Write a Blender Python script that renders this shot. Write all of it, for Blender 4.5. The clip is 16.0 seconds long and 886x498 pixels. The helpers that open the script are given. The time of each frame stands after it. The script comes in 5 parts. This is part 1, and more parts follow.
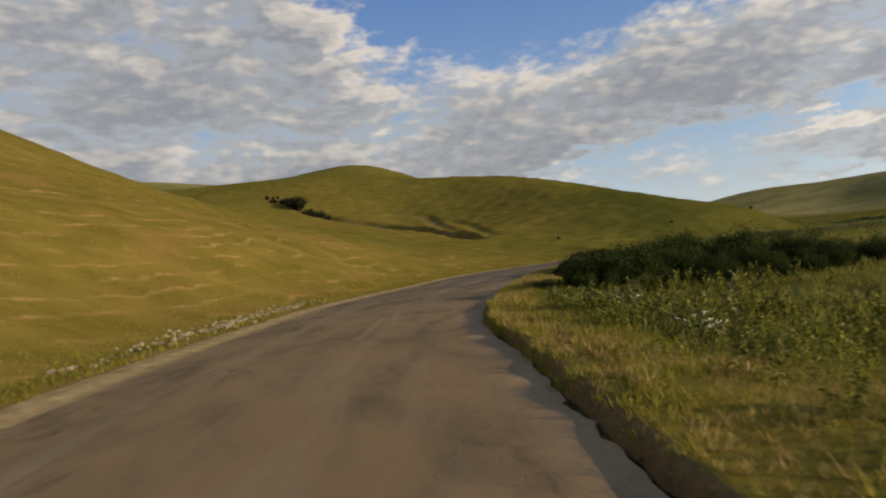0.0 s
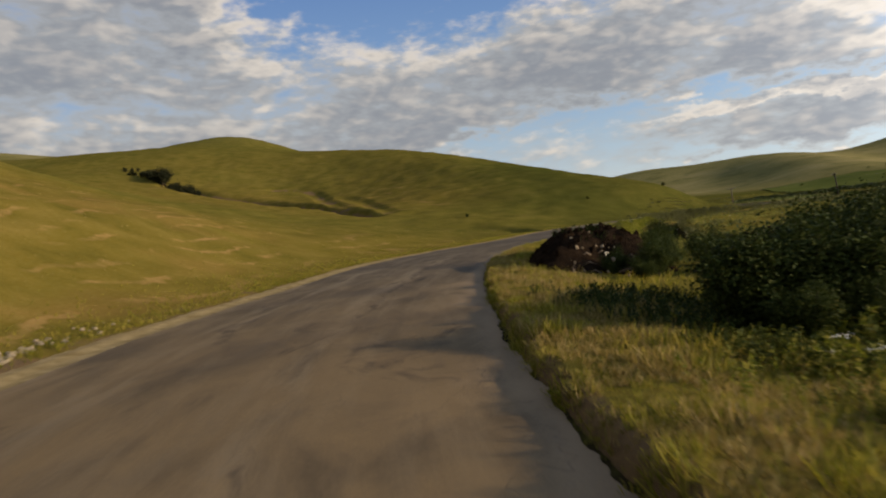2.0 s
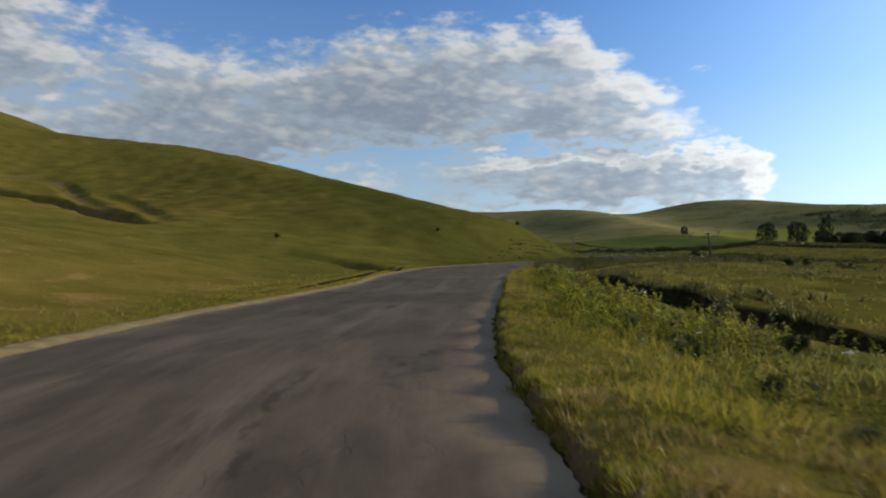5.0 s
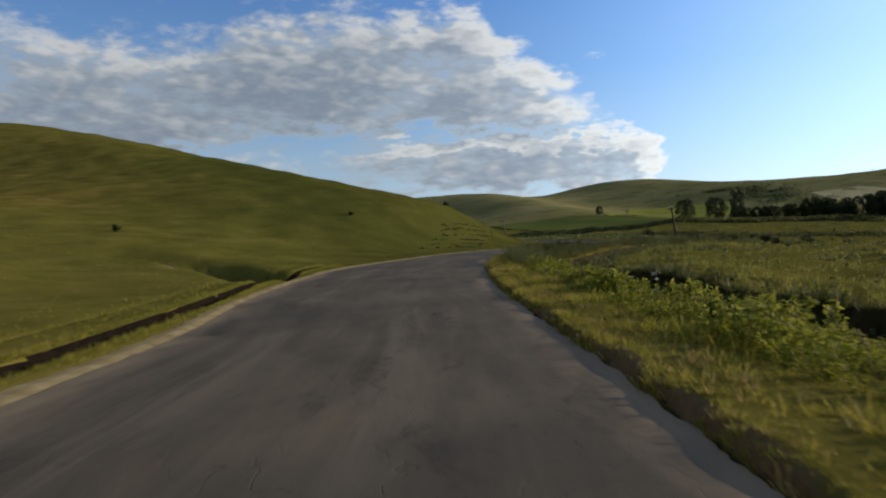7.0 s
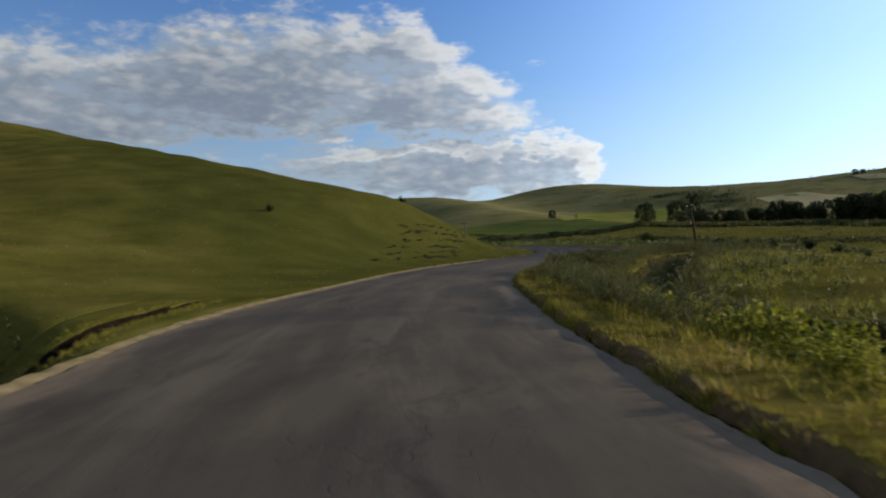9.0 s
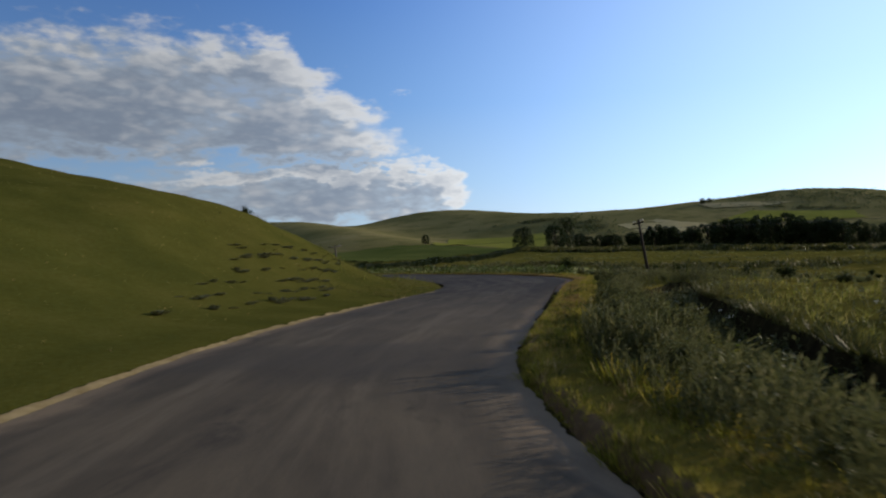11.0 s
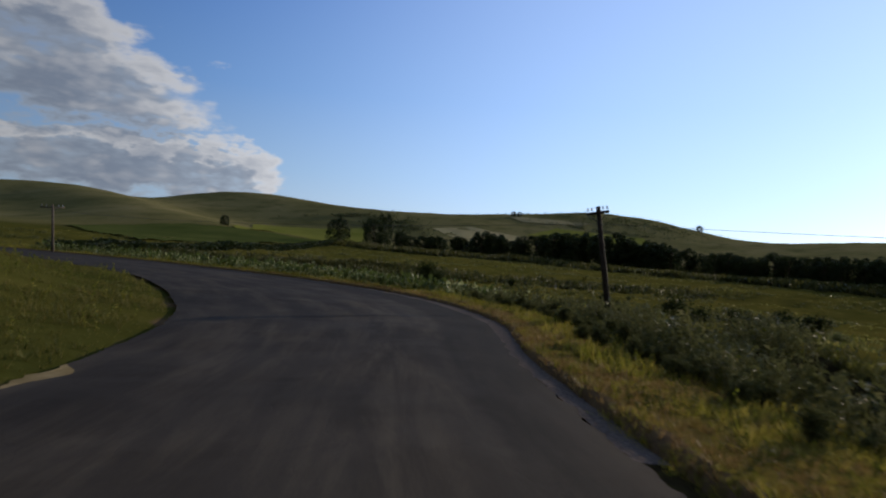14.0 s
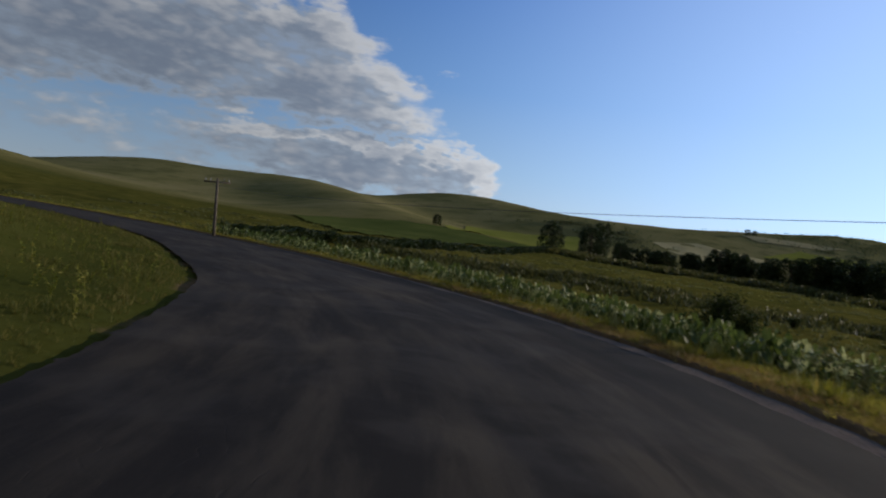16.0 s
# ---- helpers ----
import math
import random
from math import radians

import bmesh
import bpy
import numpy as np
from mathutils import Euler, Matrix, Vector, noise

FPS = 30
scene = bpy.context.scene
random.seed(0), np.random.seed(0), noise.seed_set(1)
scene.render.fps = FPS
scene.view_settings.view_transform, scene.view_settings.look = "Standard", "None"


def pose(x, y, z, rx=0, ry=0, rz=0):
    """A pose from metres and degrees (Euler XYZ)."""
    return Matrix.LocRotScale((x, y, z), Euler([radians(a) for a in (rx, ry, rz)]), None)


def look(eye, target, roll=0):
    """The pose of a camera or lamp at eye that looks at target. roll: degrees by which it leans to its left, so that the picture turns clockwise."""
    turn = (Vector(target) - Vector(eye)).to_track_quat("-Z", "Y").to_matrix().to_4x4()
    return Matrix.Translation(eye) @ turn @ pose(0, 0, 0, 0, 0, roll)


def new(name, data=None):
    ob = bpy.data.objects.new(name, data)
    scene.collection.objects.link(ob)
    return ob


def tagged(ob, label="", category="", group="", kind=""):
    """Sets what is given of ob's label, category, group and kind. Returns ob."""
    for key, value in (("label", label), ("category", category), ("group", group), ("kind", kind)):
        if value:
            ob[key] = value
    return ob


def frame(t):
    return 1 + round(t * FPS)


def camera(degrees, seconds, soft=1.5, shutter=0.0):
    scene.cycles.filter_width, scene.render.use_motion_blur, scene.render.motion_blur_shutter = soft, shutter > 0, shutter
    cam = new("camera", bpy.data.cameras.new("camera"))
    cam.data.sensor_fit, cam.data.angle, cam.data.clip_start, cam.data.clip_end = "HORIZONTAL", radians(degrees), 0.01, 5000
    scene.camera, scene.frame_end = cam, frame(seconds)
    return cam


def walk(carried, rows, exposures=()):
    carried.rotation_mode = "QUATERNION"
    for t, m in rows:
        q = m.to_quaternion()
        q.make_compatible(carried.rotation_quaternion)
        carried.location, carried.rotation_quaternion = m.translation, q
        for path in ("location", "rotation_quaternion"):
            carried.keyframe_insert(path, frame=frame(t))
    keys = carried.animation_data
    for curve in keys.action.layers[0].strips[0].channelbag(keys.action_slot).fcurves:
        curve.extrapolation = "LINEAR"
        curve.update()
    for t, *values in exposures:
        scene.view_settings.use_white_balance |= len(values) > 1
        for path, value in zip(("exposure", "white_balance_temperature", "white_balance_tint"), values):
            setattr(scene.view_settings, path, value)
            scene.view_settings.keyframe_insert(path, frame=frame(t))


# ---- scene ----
cam = camera(66.34, 16.0, soft=2.0, shutter=0.22)
PATH = [
    (0.0, pose(0.00, -0.00, 1.90, 90.54, 5.39, -0.00)),
    (0.5, pose(-0.51, 4.19, 1.90, 89.78, 7.82, -1.71)),
    (1.0, pose(-0.90, 8.62, 1.90, 88.29, 5.23, -5.27)),
    (1.5, pose(-0.91, 13.12, 1.90, 89.52, 3.04, -7.48)),
    (2.0, pose(-0.68, 17.83, 1.90, 87.98, 5.50, -9.55)),
    (2.5, pose(-0.45, 22.89, 1.90, 89.10, 4.72, -13.13)),
    (3.0, pose(-0.01, 28.12, 1.90, 88.79, 0.78, -14.41)),
    (3.5, pose(0.84, 33.28, 1.90, 90.09, 0.49, -17.25)),
    (4.0, pose(2.11, 38.61, 1.90, 89.45, 2.59, -19.37)),
    (4.5, pose(3.47, 43.87, 1.90, 89.47, 1.06, -23.01)),
    (7.0, pose(13.80, 68.84, 1.90, 88.66, 1.85, -33.65)),
    (7.5, pose(16.54, 73.82, 1.90, 87.97, 1.84, -36.23)),
    (8.0, pose(19.23, 78.70, 1.90, 88.99, 1.41, -36.80)),
    (10.5, pose(34.94, 101.15, 1.90, 89.45, 1.34, -45.51)),
    (11.0, pose(38.71, 105.13, 1.90, 90.79, 1.95, -49.64)),
    (11.5, pose(42.56, 108.97, 1.90, 87.47, 5.07, -53.43)),
    (12.0, pose(46.57, 112.32, 1.90, 89.01, 2.26, -57.82)),
    (12.5, pose(50.32, 115.31, 1.90, 88.09, 4.49, -60.85)),
    (13.0, pose(54.13, 118.09, 1.90, 89.18, 2.42, -65.27)),
    (13.5, pose(58.04, 120.45, 1.90, 89.65, 0.45, -66.65)),
    (14.0, pose(62.10, 122.75, 1.90, 90.68, -3.78, -65.78)),
    (14.5, pose(66.16, 124.95, 1.90, 89.33, -5.25, -60.91)),
    (15.0, pose(70.04, 127.35, 1.90, 88.09, -4.58, -58.15)),
    (15.5, pose(73.91, 130.18, 1.90, 88.67, -5.19, -53.29)),
    (16.0, pose(77.41, 133.39, 1.90, 89.50, -8.06, -48.07)),
]
EXPOSURES = [
    (0.0, 0.33, 7500, 11), (2.1, 0.32, 7450, 11), (2.45, 0.24, 5950, 4), (4.5, 0.22, 6300, 5), (7.5, 0.07, 6250, 6),
    (11.0, -0.17, 6150, 8), (12.0, -0.32, 6150, 8.5), (13.0, -0.31, 6200, 9), (14.5, -0.62, 6000, 11), (16.0, -0.50, 6000, 9),
]
walk(cam, PATH, EXPOSURES)

# ---------------------------------------------------------------- sky and sun
SUN_AZ, SUN_EL = radians(111), radians(14)      # clockwise from +y, above the horizon
SUN_DIR = Vector((math.sin(SUN_AZ) * math.cos(SUN_EL), math.cos(SUN_AZ) * math.cos(SUN_EL), math.sin(SUN_EL)))


class Net:
    """Short hand for a node tree."""

    def __init__(self, tree, fresh=True):
        self.tree = tree
        if fresh:
            tree.nodes.clear()

    def node(self, kind, **props):
        n = self.tree.nodes.new(kind)
        for key, value in props.items():
            if key == "op":
                n.operation = value
            elif key == "clamp":
                n.use_clamp = value
            elif key == "blend":
                n.blend_type = value
            elif key == "dtype":
                n.data_type = value
            elif key == "attr":
                n.attribute_name = value
            elif key == "sky":
                n.sky_type = value
        return n

    def set(self, sock, value):
        if isinstance(value, bpy.types.NodeSocket):
            self.tree.links.new(value, sock)
        else:
            sock.default_value = value

    def math(self, op, a, b=0.0, c=0.0, clamp=False):
        n = self.node("ShaderNodeMath", op=op, clamp=clamp)
        for i, v in enumerate((a, b, c)):
            self.set(n.inputs[i], v)
        return n.outputs[0]

    def step(self, v, lo, hi, a=0.0, b=1.0):
        n = self.node("ShaderNodeMapRange")
        n.interpolation_type = "SMOOTHSTEP"
        for i, q in enumerate((v, lo, hi, a, b)):
            self.set(n.inputs[i], q)
        return n.outputs[0]

    def mix(self, fac, a, b, blend="MIX"):
        n = self.node("ShaderNodeMix", dtype="RGBA", blend=blend)
        self.set(n.inputs[0], fac)
        for i, v in ((6, a), (7, b)):
            self.set(n.inputs[i], (*v, 1.0) if isinstance(v, tuple) and len(v) == 3 else v)
        return n.outputs[2]

    def noise(self, vec, scale, detail=4.0, rough=0.55, distort=0.0):
        n = self.node("ShaderNodeTexNoise")
        if vec is not None:
            self.set(n.inputs["Vector"], vec)
        n.inputs["Scale"].default_value = scale
        n.inputs["Detail"].default_value = detail
        n.inputs["Roughness"].default_value = rough
        n.inputs["Distortion"].default_value = distort
        return n.outputs[0]

    def ramp(self, fac, stops):
        n = self.node("ShaderNodeValToRGB")
        e = n.color_ramp.elements
        while len(e) < len(stops):
            e.new(0.5)
        for q, (pos, col) in zip(e, stops):
            q.position, q.color = pos, (*col, 1.0)
        self.set(n.inputs[0], fac)
        return n.outputs[0]


def cloud_density(k, az, el, detail):
    """How thick the cloud is in a direction: a broad upper bank, a flat lower bank, and small heaps below."""
    v = k.node("ShaderNodeCombineXYZ")
    k.set(v.inputs[0], k.math("MULTIPLY", az, 0.088))
    k.set(v.inputs[1], k.math("MULTIPLY", el, 0.20))
    v.inputs[2].default_value = 3.7
    soft = k.noise(v.outputs[0], 1.0, 3.0, 0.5, 0.3)
    fine = k.noise(v.outputs[0], 2.6, detail, 0.55, 0.5)
    lumps = k.noise(v.outputs[0], 6.5, max(detail - 4.0, 1.0), 0.5)
    rough = k.math("ADD", k.math("MULTIPLY", soft, 0.38), k.math("ADD", k.math("MULTIPLY", fine, 0.41), k.math("MULTIPLY", lumps, 0.30)))
    swell = k.noise(v.outputs[0], 1.7, 4.0, 0.55)
    billow = k.noise(v.outputs[0], 3.3, 4.0, 0.6)
    az = k.math("ADD", az, k.math("MULTIPLY", k.math("SUBTRACT", swell, 0.5), 17.0))
    el = k.math("ADD", el, k.math("MULTIPLY", k.math("SUBTRACT", billow, 0.5), 5.5))
    edge = k.math("SUBTRACT", 49.5, k.math("MULTIPLY", k.math("MAXIMUM", k.math("SUBTRACT", el, 12.5), 0.0), 2.3))
    floor_ = k.math("SUBTRACT", 8.0, k.step(az, 26.0, 2.0, 0.0, 3.2))
    roof = k.math("ADD", k.step(az, 10.0, 26.0, 16.0, 18.8), k.math("MAXIMUM", k.math("MULTIPLY", az, -0.75), 0.0))
    upper = k.math("MULTIPLY", k.step(k.math("SUBTRACT", edge, az), -3.5, 8.0),
                   k.math("MULTIPLY", k.step(k.math("SUBTRACT", el, floor_), -1.2, 1.8), k.step(k.math("SUBTRACT", roof, el), -3.0, 4.0)))
    lower = k.math("MULTIPLY", k.math("MULTIPLY", k.step(az, 54.5, 50.5), k.step(az, 16.0, 33.0)),
                   k.math("MULTIPLY", k.step(el, 2.4, 4.4), k.step(el, 8.9, 7.2)))
    heaps = k.math("MULTIPLY", k.math("MULTIPLY", k.step(el, 1.5, 4.5), k.step(el, 10.0, 6.5)), k.step(az, 46.0, 34.0))
    bank = k.math("MAXIMUM", upper, k.math("MAXIMUM", k.math("MULTIPLY", lower, 0.95), k.math("MULTIPLY", heaps, 0.55)))
    return k.math("ADD", rough, k.math("MULTIPLY", bank, 0.42))


def make_world():
    world = bpy.data.worlds.new("evening_sky")
    scene.world = world
    world.use_nodes = True
    k = Net(world.node_tree)
    sky = k.node("ShaderNodeTexSky", sky="NISHITA")
    sky.sun_disc = False
    sky.sun_elevation, sky.sun_rotation = SUN_EL, SUN_AZ
    sky.altitude, sky.air_density, sky.dust_density, sky.ozone_density = 400.0, 1.0, 0.4, 2.0
    way = k.node("ShaderNodeTexCoord").outputs["Generated"]
    sep = k.node("ShaderNodeSeparateXYZ")
    k.set(sep.inputs[0], way)
    x, y, z = sep.outputs
    az = k.math("DEGREES", k.math("ARCTAN2", x, y))                   # clockwise from +y
    el = k.math("DEGREES", k.math("ARCSINE", z))
    towards = k.node("ShaderNodeVectorMath", op="DOT_PRODUCT")
    k.set(towards.inputs[0], way)
    towards.inputs[1].default_value = tuple(SUN_DIR)
    gain = k.math("POWER", 2.0, k.step(towards.outputs["Value"], 0.0, 1.05, SKY_LOW, SKY_HIGH))
    # clear air: the sky model, cooled, and the pale haze over the horizon
    clear = k.mix(1.0, sky.outputs[0], (0.085, 0.108, 0.165), "MULTIPLY")
    air = k.ramp(k.math("DIVIDE", el, 40.0), [(0.0, (0.78, 0.85, 0.90)), (0.16, (0.48, 0.67, 0.87)), (0.32, (0.26, 0.47, 0.82)), (0.52, (0.145, 0.31, 0.70)), (1.0, (0.10, 0.16, 0.30))])
    air = k.mix(k.step(towards.outputs["Value"], 0.35, 1.0, 0.0, 0.62), air, (0.58, 0.68, 0.78))
    blue = k.mix(0.72, clear, air)
    here = cloud_density(k, az, el, 7.0)
    there = cloud_density(k, k.math("ADD", az, 1.8), k.math("ADD", el, 1.1), 5.0)
    alpha = k.step(here, 0.66, 0.96)
    thick = k.step(here, 0.86, 1.10)
    lit = k.step(k.math("SUBTRACT", here, there), -0.03, 0.20)
    body = k.mix(k.step(here, 0.80, 1.05), (0.51, 0.56, 0.62), (0.305, 0.348, 0.425))
    cloud = k.mix(k.math("MULTIPLY", lit, k.math("SUBTRACT", 1.0, k.math("MULTIPLY", thick, 0.60))), body, (0.86, 0.83, 0.80))
    sky_all = k.mix(k.math("MULTIPLY", alpha, 0.95), blue, cloud)
    tinted = k.node("ShaderNodeVectorMath", op="SCALE")
    k.set(tinted.inputs[0], sky_all)
    k.set(tinted.inputs["Scale"], gain)
    back = k.node("ShaderNodeBackground")
    k.set(back.inputs[0], tinted.outputs[0])
    back.inputs[1].default_value = 1.0
    out = k.node("ShaderNodeOutputWorld")
    k.set(out.inputs[0], back.outputs[0])


SKY_LOW, SKY_HIGH = -0.58, 0.92                    # stops, away from the sun and towards it
make_world()
sun = new("sun", bpy.data.lights.new("sun", "SUN"))
sun.data.energy, sun.data.angle, sun.data.color = 5.0, radians(0.6), (1.0, 0.80, 0.56)
sun.matrix_world = look((0, 0, 0), tuple(-SUN_DIR))

# ---------------------------------------------------------------- materials


def surface(name, rough=0.9, spec=0.2):
    m = bpy.data.materials.new(name)
    m.use_nodes = True
    k = Net(m.node_tree)
    b = k.node("ShaderNodeBsdfPrincipled")
    b.inputs["Roughness"].default_value = rough
    b.inputs["Specular IOR Level"].default_value = spec
    o = k.node("ShaderNodeOutputMaterial")
    k.set(o.inputs[0], b.outputs[0])
    return m, k, b


def bump(k, b, height, strength, dist):
    n = k.node("ShaderNodeBump")
    n.inputs["Strength"].default_value = strength
    n.inputs["Distance"].default_value = dist
    k.set(n.inputs["Height"], height)
    k.set(b.inputs["Normal"], n.outputs[0])


def where(k):
    return k.node("ShaderNodeTexCoord").outputs["Object"]


def grass_ground():
    m, k, b = surface("grass_ground", 1.0, 0.0)
    p = where(k)
    broad, mid, fine = k.noise(p, 0.035, 3), k.noise(p, 0.35, 5, 0.6), k.noise(p, 6.0, 6, 0.7)
    dry = k.node("ShaderNodeAttribute", attr="dry").outputs["Fac"]
    bare = k.node("ShaderNodeAttribute", attr="bare").outputs["Fac"]
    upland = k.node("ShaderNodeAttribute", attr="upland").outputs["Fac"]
    sep = k.node("ShaderNodeSeparateXYZ")
    k.set(sep.inputs[0], p)
    green = k.ramp(mid, [(0.25, (0.060, 0.068, 0.016)), (0.5, (0.102, 0.104, 0.023)), (0.75, (0.150, 0.140, 0.038))])
    straw = k.ramp(mid, [(0.25, (0.094, 0.081, 0.018)), (0.5, (0.142, 0.113, 0.026)), (0.8, (0.194, 0.148, 0.042))])
    mixv = k.math("ADD", dry, k.math("MULTIPLY", k.math("SUBTRACT", broad, 0.5), 0.9), clamp=True)
    patches = k.noise(p, 0.075, 5, 0.62, 0.8)
    # dark patches; least dry turf is darkened too, for the hill's grazing shade
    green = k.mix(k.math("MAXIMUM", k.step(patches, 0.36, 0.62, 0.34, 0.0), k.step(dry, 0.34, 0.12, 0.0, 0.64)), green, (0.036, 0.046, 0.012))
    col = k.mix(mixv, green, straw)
    # grazing paths that follow the contours
    phase = k.math("ADD", k.math("MULTIPLY", sep.outputs[2], 8.5), k.math("MULTIPLY", k.noise(p, 0.085, 5, 0.6), 24.0))
    path = k.step(k.math("SINE", phase), 0.66, 0.95)
    path = k.math("MULTIPLY", path, k.math("MULTIPLY", k.step(k.noise(p, 0.22, 5, 0.65, 0.5), 0.44, 0.66), k.step(dry, 0.25, 0.8)))
    col = k.mix(k.math("MULTIPLY", path, k.step(dry, 0.55, 0.95, 0.15, 0.72)), col, (0.30, 0.195, 0.084))
    # tired reddish turf where the flock lies
    col = k.mix(k.math("MULTIPLY", k.step(k.noise(p, 0.10, 4, 0.6, 0.6), 0.50, 0.68), k.step(dry, 0.70, 1.0, 0.0, 0.55)), col, (0.205, 0.128, 0.046))
    # distance haze painted into the far turf: pale grey-olive with darker scrubby folds
    haze_tone = k.ramp(k.noise(p, 0.013, 5, 0.6, 0.5), [(0.30, (0.135, 0.132, 0.056)), (0.50, (0.205, 0.188, 0.086)), (0.72, (0.265, 0.232, 0.120))])
    haze_tone = k.mix(k.step(k.noise(p, 0.05, 5, 0.65), 0.50, 0.66, 0.0, 0.55), haze_tone, (0.085, 0.092, 0.036))
    col = k.mix(upland, col, haze_tone)
    soil = k.ramp(fine, [(0.3, (0.085, 0.058, 0.034)), (0.7, (0.20, 0.142, 0.085))])
    edge = k.step(k.math("ADD", bare, k.math("MULTIPLY", k.math("SUBTRACT", mid, 0.5), 1.1)), 0.40, 0.60)
    col = k.mix(edge, col, soil)
    col = k.mix(k.step(fine, 0.3, 0.7, 0.0, 0.5), col, (0.30, 0.26, 0.12), "SOFT_LIGHT")
    sward = k.noise(p, 26.0, 4, 0.75)
    col = k.mix(k.math("MULTIPLY", k.step(sward, 0.34, 0.60, 0.26, 0.0), k.math("SUBTRACT", 1.0, edge)), col, (0.030, 0.036, 0.010))
    k.set(b.inputs["Base Color"], col)
    bump(k, b, k.math("ADD", k.math("ADD", k.math("MULTIPLY", fine, 0.4), k.math("MULTIPLY", sward, 0.12)), k.math("MULTIPLY", mid, 0.6)), 0.42, 0.14)
    return m


def plain(name, stops, scale=3.0, rough=0.85, spec=0.2, relief=0.3, depth=0.02, island=0.0):
    """A mottled surface; island: how far each blade or leaf strays in tone."""
    m, k, b = surface(name, rough, spec)
    p = where(k)
    fac = k.noise(p, scale, 5, 0.6)
    if island:
        geo = k.node("ShaderNodeNewGeometry")
        fac = k.math("ADD", fac, k.math("MULTIPLY", k.math("SUBTRACT", geo.outputs["Random Per Island"], 0.5), island), clamp=True)
    k.set(b.inputs["Base Color"], k.ramp(fac, stops))
    if relief:
        bump(k, b, k.noise(p, scale * 6, 5, 0.65), relief, depth)
    return m


def leafy(name, stops, scale=0.4, island=0.7, shine=0.25, through_light=0.35):
    """Leaves and blades: matt, a little of the light passes through."""
    m = plain(name, stops, scale, 0.6, shine, 0.0, 0.0, island)
    k = Net(m.node_tree, False)
    out = [n for n in k.tree.nodes if n.bl_idname == "ShaderNodeOutputMaterial"][0]
    b = [n for n in k.tree.nodes if n.bl_idname == "ShaderNodeBsdfPrincipled"][0]
    col = b.inputs["Base Color"].links[0].from_socket
    t = k.node("ShaderNodeBsdfTranslucent")
    k.set(t.inputs[0], col)
    s = k.node("ShaderNodeMixShader")
    s.inputs[0].default_value = through_light
    k.set(s.inputs[1], b.outputs[0])
    k.set(s.inputs[2], t.outputs[0])
    k.set(out.inputs[0], s.outputs[0])
    return m


def asphalt():
    m, k, b = surface("old_asphalt", 0.95, 0.06)
    p = where(k)
    uv = k.node("ShaderNodeUVMap").outputs[0]
    sep = k.node("ShaderNodeSeparateXYZ")
    k.set(sep.inputs[0], uv)
    along = k.node("ShaderNodeCombineXYZ")
    k.set(along.inputs[0], sep.outputs[0])
    k.set(along.inputs[1], k.math("MULTIPLY", sep.outputs[1], 0.11))
    stripes = k.noise(along.outputs[0], 1.7, 6, 0.65, 0.3)
    worn = k.node("ShaderNodeCombineXYZ")
    k.set(worn.inputs[0], sep.outputs[0])
    k.set(worn.inputs[1], k.math("MULTIPLY", sep.outputs[1], 0.38))
    blot, patch, grain = k.noise(worn.outputs[0], 0.8, 6, 0.62, 0.5), k.noise(p, 0.12, 3, 0.5), k.noise(p, 38.0, 4, 0.8)
    col = k.ramp(blot, [(0.28, (0.050, 0.041, 0.030)), (0.5, (0.090, 0.073, 0.052)), (0.75, (0.142, 0.114, 0.078))])
    col = k.mix(k.step(stripes, 0.42, 0.68, 0.0, 0.36), col, (0.190, 0.155, 0.108))
    # polished wheel tracks, broken along the way
    wheel = k.math("ABSOLUTE", k.math("SUBTRACT", k.math("ABSOLUTE", k.math("ADD", sep.outputs[0], -0.35)), 1.25))
    col = k.mix(k.math("MULTIPLY", k.step(wheel, 0.12, 0.55, 0.40, 0.0), k.step(stripes, 0.36, 0.60)), col, (0.205, 0.168, 0.120))
    col = k.mix(k.step(patch, 0.50, 0.64, 0.0, 0.62), col, (0.047, 0.043, 0.040))
    # darker further along the road, and darkest at the second bend
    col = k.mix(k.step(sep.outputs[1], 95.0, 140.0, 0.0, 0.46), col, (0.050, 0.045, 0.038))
    dark_bend = k.step(k.math("ADD", sep.outputs[1], k.math("MULTIPLY", blot, 20.0)), 203.0, 234.0)
    col = k.mix(k.math("MULTIPLY", dark_bend, k.step(stripes, 0.36, 0.64, 0.92, 0.62)), col, k.mix(k.step(k.noise(p, 0.32, 4, 0.6, 0.6), 0.44, 0.60), (0.013, 0.012, 0.013), (0.026, 0.024, 0.024)))
    seam = k.math("MULTIPLY", dark_bend, k.step(k.math("ADD", sep.outputs[0], k.math("MULTIPLY", k.noise(p, 1.1, 4), 0.5)), -1.75, -2.05))
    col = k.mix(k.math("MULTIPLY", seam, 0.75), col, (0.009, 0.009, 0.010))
    # dried mud carried on to the first stretch
    mud = k.math("MULTIPLY", k.step(sep.outputs[1], 112.0, 78.0), k.step(blot, 0.30, 0.62, 0.25, 0.70))
    col = k.mix(mud, col, (0.165, 0.114, 0.058))
    # tar runs and dark spills along the wheel tracks
    tar = k.node("ShaderNodeCombineXYZ")
    k.set(tar.inputs[0], k.math("ADD", sep.outputs[0], k.math("MULTIPLY", k.noise(p, 0.3, 3), 2.5)))
    k.set(tar.inputs[1], k.math("MULTIPLY", sep.outputs[1], 0.16))
    spill = k.math("MULTIPLY", k.step(k.noise(tar.outputs[0], 0.95, 5, 0.65), 0.56, 0.70), k.step(k.noise(p, 1.6, 4, 0.6), 0.35, 0.60))
    col = k.mix(k.math("MULTIPLY", spill, 0.75), col, (0.030, 0.027, 0.025))
    # dust along both sides
    side = k.math("ABSOLUTE", sep.outputs[0])
